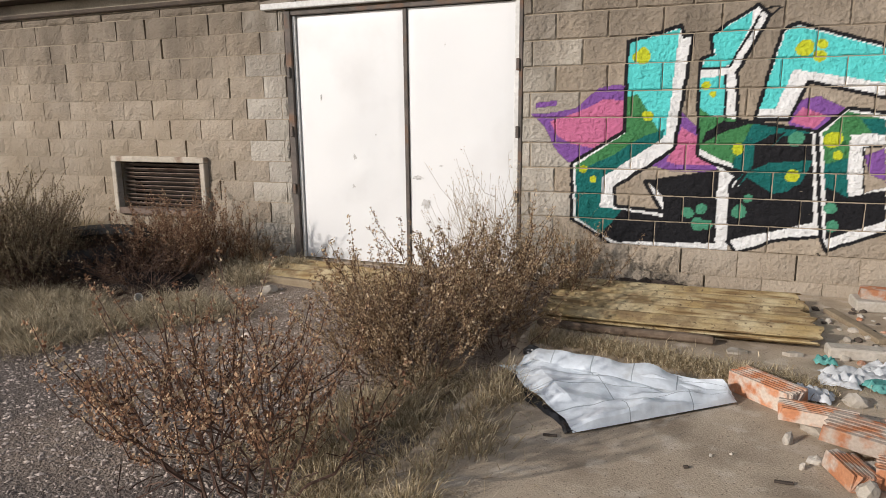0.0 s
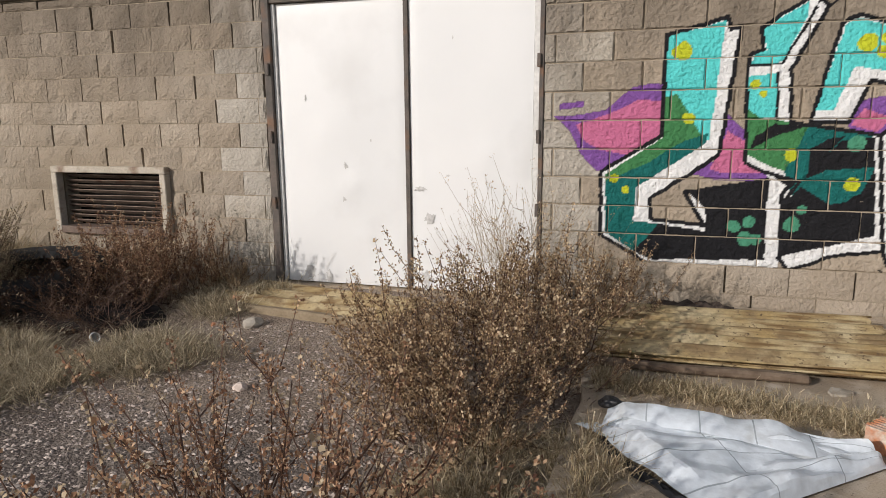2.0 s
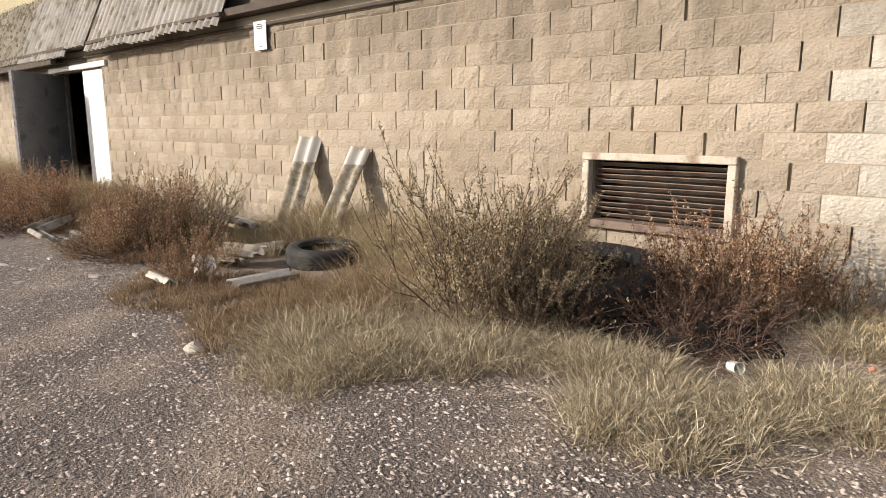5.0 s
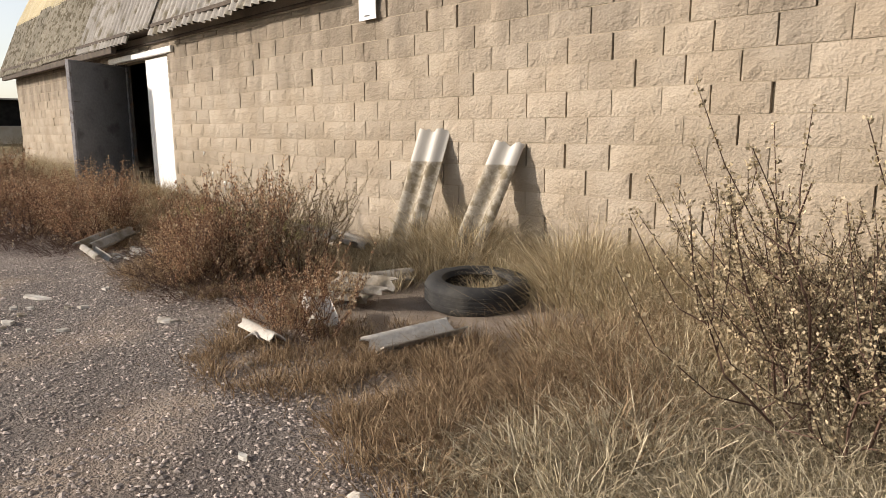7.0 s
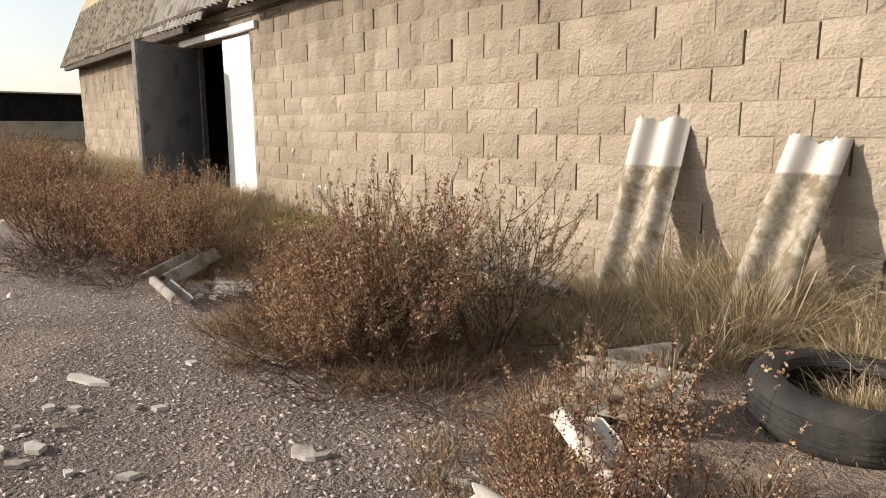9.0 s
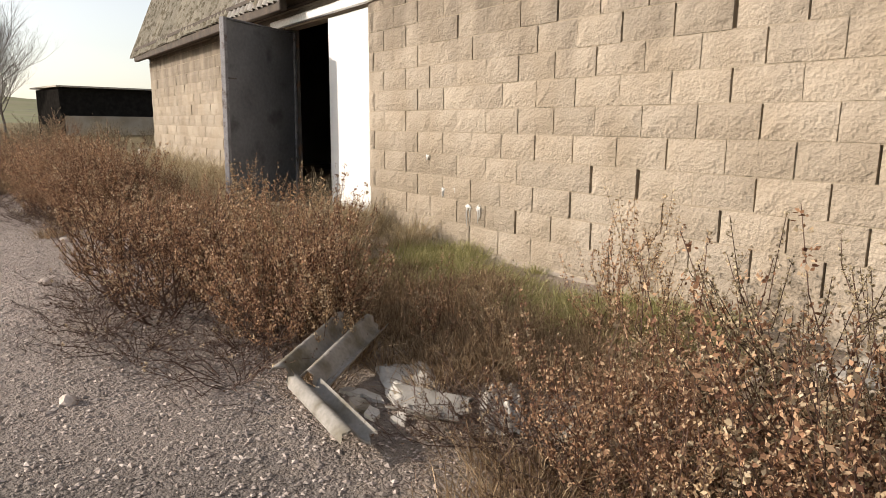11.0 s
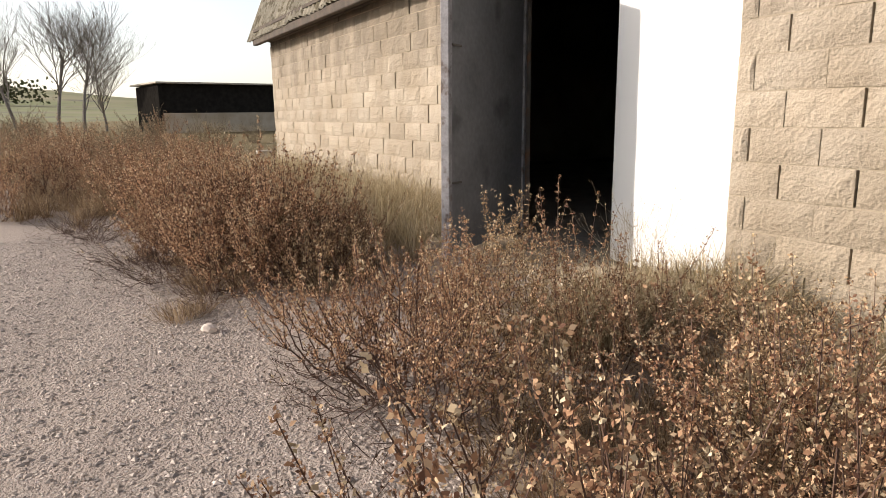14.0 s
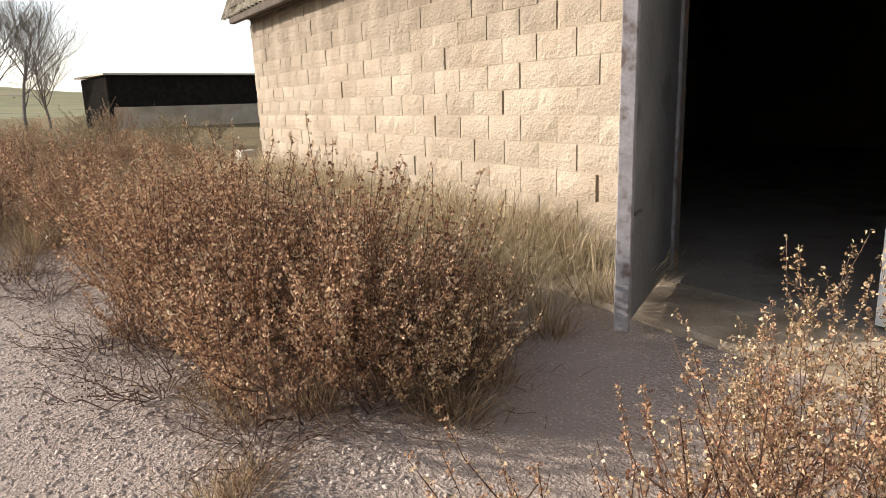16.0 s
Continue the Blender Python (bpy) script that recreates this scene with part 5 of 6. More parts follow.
sheet_stack(-0.97, 4.15, 0.03, 5, 1.44, 1.5, 2, "stack of yellowed corrugated sheets lying on the apron", (-0.02, 0.95, -0.505, -0.452, -0.022, 0.018))
sheet_stack(-3.62, 4.66, -0.045, 2.7, 1.42, -9, 1, "yellowed corrugated sheet lying before the white door", (-0.02, 1.45, -0.31, -0.245, -0.05, 0.01))
crumpled("rag", -0.45, 4.86, 0.52, 0.15, 0.055, 9, M_RAG, "brown matted rags against the foot of the wall", "rag", 3)

# the folded white cover
def cover():
    """A folded sheet: a creased triangle with printed lines, a folded-over back edge and a black lining showing at its side."""
    ob = thing("plastic_cover", -0.45, 2.95, 0.0, "folded white tarpaulin with black lining on the concrete", "tarpaulin")
    A, B, C, D = Vector((-0.42, 0.09, 0)), Vector((0.52, 0.03, 0)), Vector((0.53, -0.02, 0)), Vector((-0.07, -0.55, 0))

    def place(u, v):
        p = A.lerp(B, u).lerp(D.lerp(C, u), v)
        return p + Vector((-0.11, 0.0, 0)) * (1 - u) ** 2 * math.sin(math.pi * min(1, v * 1.15) ** 0.8)

    lines_v, lines_u = (0.30, 0.55, 0.80), (0.34, 0.72)
    vv = sorted([k / 44 for k in range(45)] + [a + d for a in lines_v for d in (-0.004, 0.004)])
    uu = sorted([k / 56 for k in range(57)] + [a + d for a in lines_u for d in (-0.0028, 0.0028)])
    nu, nv = len(uu) - 1, len(vv) - 1

    def height(u, v):
        dome = 0.072 * (1 - 0.55 * v) * (1 - 0.35 * u)
        ridge = 0.0
        for k, (au, av, s, amp) in enumerate(((1.6, 3.4, 1, 0.034), (-3.5, 6.0, 4, 0.016), (8.0, 3.0, 7, 0.009), (5.0, -9.0, 11, 0.009))):
            q = au * u + av * v + 0.55 * noise.noise(Vector((u * 1.8, v * 1.8, s)))
            ridge += amp * (abs((q % 2.0) - 1.0) - 0.5)
        pock = 0.004 * noise.noise(Vector((u * 9, v * 7, 21)))
        rim = smooth(0, 0.035, 1 - v) * smooth(0, 0.05, 1 - u) * (0.35 + 0.65 * smooth(0, 0.12, u))
        return 0.012 + max(0.004, dome + ridge + pock + 0.012) * rim

    vs, fs, mats = [], [], []
    for v in vv:
        for u in uu:
            p = place(u, v)
            w = 0.010 * noise.noise(Vector((u * 7, v * 7, 12)))
            vs.append((p.x + w, p.y + w, height(u, v)))
    for j in range(nv):
        for i in range(nu):
            a = j * (nu + 1) + i
            fs.append((a, a + nu + 1, a + nu + 2, a + 1))
            on_v = any(abs((vv[j] + vv[j + 1]) / 2 - a2) < 0.003 for a2 in lines_v)
            on_u = any(abs((uu[i] + uu[i + 1]) / 2 - a2) < 0.002 for a2 in lines_u)
            mats.append(1 if on_v or on_u else 0)
    me = mesh_of("sheet", vs, fs, M_BAG)
    me.materials.append(M_BAGLINE)
    me.polygons.foreach_set("material_index", mats)
    attach("sheet", shade_smooth(me, 12), ob, "white sheet with thin grey lines")
    # black lining showing under the side edge
    vs2, fs2 = [], []
    for j in range(41):
        v = 0.10 + j / 40 * 0.89
        p = place(0.0, min(v, 1.0)) + (Vector((0.02, -0.02, 0)) if v > 1 else Vector((0, 0, 0)))
        reach = 0.012 + 0.028 * noise.noise(Vector((v * 9, 0, 3)))
        for i in range(7):
            w = i / 6
            q = p + Vector((0.015 - (0.025 + reach) * w, 0.004 - (0.010 + reach) * w * 0.6, 0))
            vs2.append((q.x, q.y, 0.004 + (0.010 * (1 - w) + 0.026 * w * (1 - w) * 2 * abs(noise.noise(Vector((v * 22, w * 3, 2)))) * 2) * smooth(0.08, 0.2, v)))
    for j in range(40):
        for i in range(6):
            a = j * 7 + i
            fs2.append((a, a + 1, a + 8, a + 7))
    attach("lining", shade_smooth(mesh_of("lining", vs2, fs2, M_BLACKPL), 25), ob, "crumpled black plastic lining")
    # the folded-over back edge
    prof = ((0.03, 0.0), (0.035, 0.035), (0.018, 0.085), (-0.02, 0.105), (-0.07, 0.098), (-0.115, 0.080), (-0.128, 0.066), (-0.118, 0.058))
    fv, ff, fm = [], [], []
    cut = sorted([k / 48 for k in range(49)] + [a + d for a in (0.16, 0.36, 0.56, 0.76) for d in (-0.0028, 0.0028)])
    for u in cut:
        p = A.lerp(B, -0.01 + 1.0 * u)
        s = (0.55 + 0.45 * smooth(0, 0.08, u)) * (1 - 0.75 * smooth(0.55, 1.0, u))
        wide = 0.75 + 0.45 * smooth(0.1, 0.6, u) - 0.7 * smooth(0.75, 1.0, u)
        for k, (dy, dz) in enumerate(prof):
            n1 = noise.noise(Vector((u * 7, k * 0.35, 3)))
            fv.append((p.x + 0.006 * n1, p.y + dy * wide + 0.010 * n1, 0.008 + dz * s * (1 + 0.22 * n1)))
    m = len(prof)
    for i in range(len(cut) - 1):
        for k in range(m - 1):
            a = i * m + k
            ff.append((a, a + m, a + m + 1, a + 1))
            fm.append(1 if cut[i + 1] - cut[i] < 0.0057 and any(abs((cut[i] + cut[i + 1]) / 2 - c2) < 0.002 for c2 in (0.16, 0.36, 0.56, 0.76)) else 0)
    me = mesh_of("flap", fv, ff, M_BAG)
    me.materials.append(M_BAGLINE)
    me.polygons.foreach_set("material_index", fm)
    attach("flap", shade_smooth(me, 35), ob, "folded-over white flap")
    part("roll", lump(5, 0.05, 0.035, 0.03, 0.25, 3), M_BLACKPL, ob, "black rolled lining", pose(-0.42, 0.19, 0.045))
    tv, tf = [], []
    for j in range(9):
        for i in range(9):
            u, v = i / 8, j / 8
            tv.append((-0.55 + 0.16 * u + 0.02 * v, 0.03 - 0.14 * u + 0.11 * v * u + 0.02 * v, 0.012 + 0.03 * u * (0.6 + noise.noise(Vector((u * 4, v * 4, 1))))))
    for j in range(8):
        for i in range(8):
            a = j * 9 + i
            tf.append((a, a + 1, a + 10, a + 9))
    attach("corner", shade_smooth(mesh_of("corner", tv, tf, M_BAG), 30), ob, "loose grey-white corner")


cover()

# bricks and rubble
def hollow_brick(seed, L, W, H):
    """A hollow brick: a grooved outline drawn along its length."""
    rng = random.Random(seed)
    out = []
    n = 6
    for i in range(n):
        x0 = -W / 2 + W * i / n
        out += [(x0 + 0.003, H), (x0 + W / n - 0.006, H), (x0 + W / n - 0.005, H - 0.006), (x0 + W / n + 0.002, H - 0.006)]
    out[-1], out[-2] = (W / 2, H), (W / 2 - 0.001, H)
    out += [(W / 2, 0), (-W / 2, 0)]
    bm = bmesh.new()
    a = [bm.verts.new((x, -L / 2 + rng.uniform(-0.012, 0.012), z)) for x, z in out]
    b = [bm.verts.new((x, L / 2 + rng.uniform(-0.012, 0.012), z)) for x, z in out]
    m = len(out)
    for i in range(m):
        bm.faces.new((a[i], a[(i + 1) % m], b[(i + 1) % m], b[i]))
    bm.faces.new(a)
    bm.faces.new(list(reversed(b)))
    bmesh.ops.recalc_face_normals(bm, faces=bm.faces[:])
    return bm


for k, (x, y, z, L, W, H, rz, ry) in enumerate(((0.20, 3.04, 0.0, 0.30, 0.13, 0.09, 48, 0), (0.36, 2.77, 0.045, 0.26, 0.13, 0.05, 82, 4), (0.50, 2.62, 0.05, 0.25, 0.15, 0.06, 65, -6), 
                                               (0.42, 2.42, 0.0, 0.16, 0.10, 0.06, 20, 8), (0.62, 2.42, 0.0, 0.24, 0.14, 0.07, 75, 3), (0.70, 2.70, 0.0, 0.24, 0.14, 0.10, 50, 0), (0.98, 4.78, 0.07, 0.26, 0.12, 0.06, 85, 0))):
    loose("brick", hollow_brick(k, L, W, H), M_BRICK, x, y, z, "broken orange hollow brick smeared with mortar", "brick", rz, "rubble on the apron", 0, ry)
for k, (x, y, s, q) in enumerate(((0.37, 2.78, 0.14, 0.045), (0.25, 2.63, 0.045, 0.045), (0.40, 2.52, 0.10, 0.05), (0.52, 2.48, 0.11, 0.05), (0.33, 2.50, 0.06, 0.03), (0.46, 2.33, 0.09, 0.05), (0.58, 2.60, 0.10, 0.05),
                                  (0.64, 2.80, 0.12, 0.06), (0.72, 2.52, 0.12, 0.06), (0.28, 2.44, 0.03, 0.025), (0.34, 3.02, 0.05, 0.03), (0.55, 3.10, 0.09, 0.05), (0.72, 3.05, 0.10, 0.06), (0.60, 3.68, 0.06, 0.03),
                                  (0.66, 4.0, 0.05, 0.03), (0.72, 4.2, 0.06, 0.03), (0.78, 3.9, 0.05, 0.03), (0.62, 4.35, 0.05, 0.03), (-0.02, 2.42, 0.014, 0.012), (0.05, 2.46, 0.012, 0.01))):
    loose("rubble_piece", lump(60 + k, s * 0.5, s * 0.38, q * 0.7, 0.35), M_RUBBLE, x, y, q * 0.28, "pale lump of broken mortar and plaster", "rubble", k * 47, "rubble on the apron")
for k, (x, y, sx, sy, m, rz) in enumerate(((0.60, 3.42, 0.26, 0.18, M_CLOTH, 20), (0.74, 3.52, 0.2, 0.2, M_CLOTH, 60), (0.52, 3.32, 0.16, 0.12, M_CLOTH, 0), (0.72, 3.34, 0.2, 0.12, M_TEAL, 30), (0.50, 3.58, 0.10, 0.06, M_TEAL, 10),
                                           (0.38, 3.12, 0.18, 0.12, M_CLOTH, -20), (0.86, 3.45, 0.2, 0.2, M_CLOTH, 10))):
    crumpled("plastic_scrap", x, y, sx, sy, 0.06, 30 + k, m, "crumpled teal plastic scrap among the rubble" if m is M_TEAL else "crumpled dirty white plastic scrap among the rubble", "plastic scrap", rz, 12)
loose("concrete_bar", box_bm(-0.2, 0.2, -0.05, 0.05, 0, 0.06, 0.01), M_RUBBLE, 0.72, 3.74, 0.0, "short pale concrete bar lying on the apron", "concrete bar", 4)
loose("concrete_block", box_bm(-0.2, 0.2, -0.1, 0.1, 0, 0.07, 0.01), M_RUBBLE, 1.0, 4.76, 0.0, "pale concrete block under a brick by the wall", "block", 3)
loose("timber_board", box_bm(-0.3, 0.3, -0.03, 0.03, 0, 0.03, 0.004), M_TIMBER, 0.74, 4.30, 0.0, "grey timber board lying on the apron", "board", 108)
for k, (x, y, l, rz) in enumerate(((-0.60, 2.36, 0.055, 8), (0.21, 2.31, 0.06, 5), (-0.95, 2.1, 0.03, 50), (-0.1, 2.3, 0.02, 30))):
    loose("twig", box_bm(-l / 2, l / 2, -0.007, 0.007, 0, 0.008, 0.002), M_DKTIMBER, x, y, 0.003, "small dark splinter lying on the concrete", "splinter", rz)
loose("timber_board", box_bm(-0.35, 0.35, -0.03, 0.03, 0, 0.03, 0.006), M_TIMBER, -1.28, 2.35, ground_z(-1.28, 2.35) + 0.01, "weathered timber board along the apron edge", "board", 68)
loose("block_pillar", box_bm(-0.15, 0.15, -0.12, 0.12, 0, 0.45, 0.012), M_RUBBLE, -25.2, 4.85, ground_z(-25.2, 4.85), "short whitewashed block pillar by the barn corner", "pillar")

dr = random.Random(41)
for k in range(46):
    x, y = dr.uniform(0.52, 1.0), dr.uniform(3.45, 4.75)
    s = dr.uniform(0.012, 0.035)
    loose("rubble_piece", lump(200 + k, s, s * 0.7, s * 0.5, 0.35, 1), (M_RUBBLE, M_RUBBLE, M_DKTIMBER, M_BRICK)[k % 4], x, y, s * 0.2, "small crumb of broken mortar on the apron" if k % 4 < 2 else "small dark wood crumb on the apron" if k % 4 == 2 else "small crumb of orange brick on the apron", "rubble", k * 31, "crumbs on the apron")
loose("sheet_shard", shard(77, 0.15, 0.11, 0.012), M_PALESHEET, -0.02 + 0.12, 3.62, 0.0, "grey broken shard of sheet on the concrete", "shard", 20, "shards on the gravel")
loose("sheet_shard", shard(78, 0.10, 0.05, 0.02), M_RUBBLE, 0.36, 3.66, 0.0, "pale flat shard of plaster on the concrete", "shard", 10, "shards on the gravel")

# ---- distance ----
shed = thing("open_shed", -52.4, 14.7, ground_z(-56, 11), "long low open-fronted shed with a black interior", "shed", rz=100)
part("low_wall", box_bm(-9, 9, -0.1, 0.1, -0.3, 1.0), M_BLOCK_STUFF, shed, "low tan front wall")
# back, sides and front sheet are coloured black for the shaded interior
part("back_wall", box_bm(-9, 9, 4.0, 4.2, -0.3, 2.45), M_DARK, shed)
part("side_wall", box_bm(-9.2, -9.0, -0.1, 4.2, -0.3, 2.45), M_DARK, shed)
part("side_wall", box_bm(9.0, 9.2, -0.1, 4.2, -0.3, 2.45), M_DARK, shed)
part("shade_sheet", box_bm(-9, 9, -0.06, -0.02, 1.01, 2.5), M_DARK, shed, "black sheet standing in for the shaded interior")
part("roof", box_bm(-9.4, 9.4, -0.5, 4.6, 2.51, 2.59), M_RUBBLE, shed, "thin pale sheet roof")


def bare_tree(x, y, h, seed, lean=0.0):
    rng = np.random.default_rng(seed)
    ob = thing("bare_tree", x, y, ground_z(x, y) - 0.1, "leafless winter tree with thin upright branches", "tree", "bare trees by the shed")
    tv, tf, cv, cf = [], [], [], []

    def grow(p, d, ln, r, depth):
        n = 5
        pts = [p]
        for i in range(n):
            d = d + rng.normal(size=3) * 0.09 + np.array([0, 0, 0.06])
            d = d / np.linalg.norm(d)
            pts.append(pts[-1] + d * ln / n)
        if depth == 0:
            tube(tv, tf, pts, r, r * 0.55, 6)
        else:
            tube(cv, cf, pts, r, r * 0.35, 3)
        if depth >= 4:
            return
        kids = (9, 7, 6, 5)[depth]
        for k in range(kids):
            t = rng.uniform(0.2, 1.0) * (n - 0.01)
            i = int(t)
            q = pts[i] + (pts[i + 1] - pts[i]) * (t - i)
            s = rng.normal(size=3)
            s[2] = abs(s[2]) * 0.3
            e = d * 0.75 + s / np.linalg.norm(s) * 0.65
            grow(q, e / np.linalg.norm(e), ln * rng.uniform(0.5, 0.8), r * 0.42, depth + 1)

    grow(np.zeros(3), np.array([lean, 0.0, 1.0]), h * 0.42, h * 0.010, 0)
    attach("trunk", mesh_of("trunk", tv, tf, M_BARK), ob)
    attach("crown", mesh_of("crown", cv, cf, M_BARK), ob)
    return ob


bare_tree(-58.0, 0.8, 11.0, 1)
bare_tree(-57.0, 2.2, 10.0, 2, 0.1)
bare_tree(-61.0, -1.4, 11.0, 3, -0.1)
bare_tree(-60.0, 3.4, 8.0, 4, 0.15)
hv, hf = [], []
for j in range(13):
    for i in range(61):
        x, y = -130 - 45 * j, -600 + 20 * i
        rise = smooth(-110, -520, x) * (16 + 8 * fbm(x, y, 0.004, 5)) * smooth(260, -120, y) + smooth(-300, -650, x) * 6
        hv.append((x, y, 0.4 + rise))
for j in range(12):
    for i in range(60):
        a = j * 61 + i
        hf.append((a, a + 61, a + 62, a + 1))
tagged(new("backdrop", mesh_of("backdrop", hv, hf, M_HILL)), "low green and brown fields on far hills", "hills", kind="structure")
wr = np.random.default_rng(77)
wp = []
for cx, cy, s in ((-330, -62, 9), (-330, -40, 8), (-335, -25, 7), (-330, -90, 9), (-260, -130, 8)):
    q = wr.normal(size=(700, 3)) * np.array([s, s * 1.3, s * 0.35])
    base = 0.4 + smooth(-110, -520, cx) * 16 * smooth(260, -120, cy)
    q += np.array([cx, cy, base + s * 0.5])
    q[:, 2] = np.maximum(q[:, 2], base)
    wp.append(q)
L_FAR = leafy("far_foliage", (0.035, 0.045, 0.02), (0.06, 0.065, 0.03), (0.09, 0.085, 0.045))
tagged(new("far_woods", leaf_mesh("far_woods", np.concatenate(wp), 1.4, L_FAR, wr, 0.2, 0.8)), "dark copses on the far fields", "woods", kind="stuff")

# ---- the sprayed lettering: areas and lines on the wall plane, in x and z ----
SPRAY = dict(turquoise=(0.10, 0.58, 0.56), green=(0.055, 0.20, 0.075), bottle=(0.012, 0.125, 0.115), black=(0.016, 0.016, 0.018), white=(0.74, 0.74, 0.73),
             purple=(0.20, 0.085, 0.30), pink=(0.52, 0.15, 0.27), lime=(0.48, 0.52, 0.03), leaf=(0.07, 0.26, 0.16))
LETTERING = []


def paint(colour, pts):
    LETTERING.append(("area", colour, pts, 0))


def stroke(colour, half, pts):
    LETTERING.append(("line", colour, pts, half))


def dab(colour, x, z, r):
    LETTERING.append(("dab", colour, (x, z), r))


paint("purple", [(-1.38, 1.23), (-1.19, 1.24), (-1.04, 1.27), (-0.88, 1.41), (-0.76, 1.43), (-0.68, 1.42), (-0.67, 0.99), (-0.86, 0.91), (-1.09, 0.87), (-1.20, 0.98), (-1.27, 1.13)])
paint("purple", [(-1.34, 1.31), (-1.19, 1.33), (-1.19, 1.29), (-1.34, 1.27)])
paint("pink", [(-1.23, 1.17), (-1.00, 1.25), (-0.84, 1.33), (-0.69, 1.32), (-0.68, 1.09), (-0.91, 0.98), (-1.07, 1.01), (-1.18, 1.07)])
paint("purple", [(-0.34, 1.27), (-0.20, 1.13), (-0.17, 0.96), (0.06, 0.83), (-0.34, 0.82), (-0.50, 0.86), (-0.35, 0.95), (-0.34, 1.11)])
paint("pink", [(-0.30, 1.13), (-0.20, 1.07), (-0.16, 0.94), (-0.09, 0.87), (-0.31, 0.87), (-0.39, 0.89), (-0.34, 0.99)])
paint("purple", [(0.36, 1.15), (0.43, 1.31), (0.53, 1.33), (0.75, 1.22), (0.53, 1.10), (0.45, 1.11)])
paint("pink", [(0.38, 1.16), (0.44, 1.26), (0.59, 1.20), (0.52, 1.12)])
paint("purple", [(0.82, 0.95), (0.93, 1.00), (0.96, 0.76), (0.84, 0.75)])
paint("white", [(-0.69, 1.72), (-0.34, 1.81), (-0.32, 1.74), (-0.26, 1.75), (-0.34, 0.98), (-0.50, 0.86), (-0.74, 0.71), (-0.73, 0.56), (-0.42, 0.54), (-0.53, 0.75), (-0.03, 0.83), (0.06, 0.82), (0.05, 0.23), (-0.72, 0.24), (-0.83, 0.32), (-1.05, 0.44), (-1.06, 0.87), (-0.69, 1.10)])
paint("turquoise", [(-0.68, 1.71), (-0.35, 1.79), (-0.40, 1.07), (-0.68, 1.07)])
paint("green", [(-0.68, 1.34), (-0.61, 1.36), (-0.55, 1.27), (-0.47, 1.13), (-0.41, 1.07), (-0.66, 0.92), (-1.03, 0.77), (-1.03, 0.85), (-0.68, 1.09)])
paint("bottle", [(-0.76, 0.93), (-0.59, 1.05), (-0.41, 1.12), (-0.42, 1.05), (-0.83, 0.77), (-0.84, 0.54), (-0.68, 0.53), (-0.83, 0.34), (-1.02, 0.46), (-1.03, 0.80)])
paint("black", [(-0.83, 0.34), (-0.68, 0.53), (-0.39, 0.49), (-0.40, 0.64), (-0.50, 0.738), (-0.04, 0.823), (-0.03, 0.32), (-0.72, 0.29)])
paint("bare", [(-0.73, 0.69), (-0.49, 0.82), (-0.51, 0.76), (-0.44, 0.58), (-0.72, 0.58)])
stroke("black", 0.013, [(-0.69, 1.72), (-0.34, 1.81), (-0.32, 1.74), (-0.26, 1.75), (-0.34, 0.98), (-0.50, 0.86), (-0.74, 0.70), (-0.73, 0.56), (-0.40, 0.53), (-0.53, 0.74), (-0.03, 0.83)])
stroke("black", 0.013, [(0.05, 0.23), (-0.72, 0.24), (-0.83, 0.32), (-1.05, 0.44), (-1.06, 0.87), (-0.69, 1.10), (-0.69, 1.72)])
paint("white", [(-0.15, 1.74), (0.13, 1.92), (0.20, 1.85), (0.03, 1.49), (0.04, 1.44), (0.05, 1.18), (0.55, 1.10), (0.65, 0.50), (0.64, 0.41), (0.37, 0.37), (0.11, 0.26), (0.05, 0.33), (0.07, 0.72), (-0.08, 0.88), (-0.18, 0.93), (-0.21, 1.46), (-0.20, 1.59), (-0.13, 1.61)])
paint("turquoise", [(-0.14, 1.73), (0.10, 1.88), (0.10, 1.80), (-0.02, 1.54), (-0.19, 1.52), (-0.18, 1.58), (-0.11, 1.61)])
paint("turquoise", [(-0.20, 1.46), (-0.03, 1.47), (-0.02, 1.20), (-0.12, 1.21), (-0.19, 1.26)])
paint("green", [(-0.19, 1.26), (-0.12, 1.21), (0.16, 1.17), (0.15, 1.00), (0.06, 0.88), (-0.06, 0.92), (-0.17, 0.98)])
paint("bottle", [(0.16, 1.17), (0.51, 1.09), (0.54, 0.74), (0.10, 0.73), (0.04, 0.88)])
paint("black", [(0.18, 0.90), (0.34, 1.07), (0.51, 1.09), (0.57, 0.50), (0.07, 0.35), (0.08, 0.71), (0.14, 0.79)])
paint("bottle", [(0.11, 0.81), (0.27, 0.89), (0.53, 0.91), (0.47, 0.76), (0.39, 0.70), (0.30, 0.69), (0.19, 0.76)])
paint("black", [(-0.16, 1.01), (-0.14, 1.10), (-0.03, 1.17), (0.16, 1.16), (0.01, 1.11), (-0.09, 1.06)])
paint("black", [(0.17, 1.02), (0.26, 1.08), (0.36, 1.10), (0.26, 0.99), (0.17, 0.85)])
stroke("black", 0.012, [(0.05, 0.33), (0.07, 0.72), (0.13, 0.82), (-0.08, 0.88), (-0.18, 0.93), (-0.21, 1.46), (-0.20, 1.59), (-0.13, 1.61), (-0.15, 1.74), (0.13, 1.92), (0.20, 1.85), (0.03, 1.49), (0.04, 1.44), (0.05, 1.18), (0.55, 1.10)])
stroke("black", 0.012, [(0.01, 0.84), (0.06, 0.81), (0.10, 0.82), (0.04, 0.74), (0.06, 0.33), (0.11, 0.26), (0.37, 0.37), (0.64, 0.41)])
stroke("black", 0.008, [(-0.20, 1.52), (-0.02, 1.53), (0.14, 1.84)])
stroke("black", 0.008, [(-0.04, 1.47), (-0.02, 1.19)])
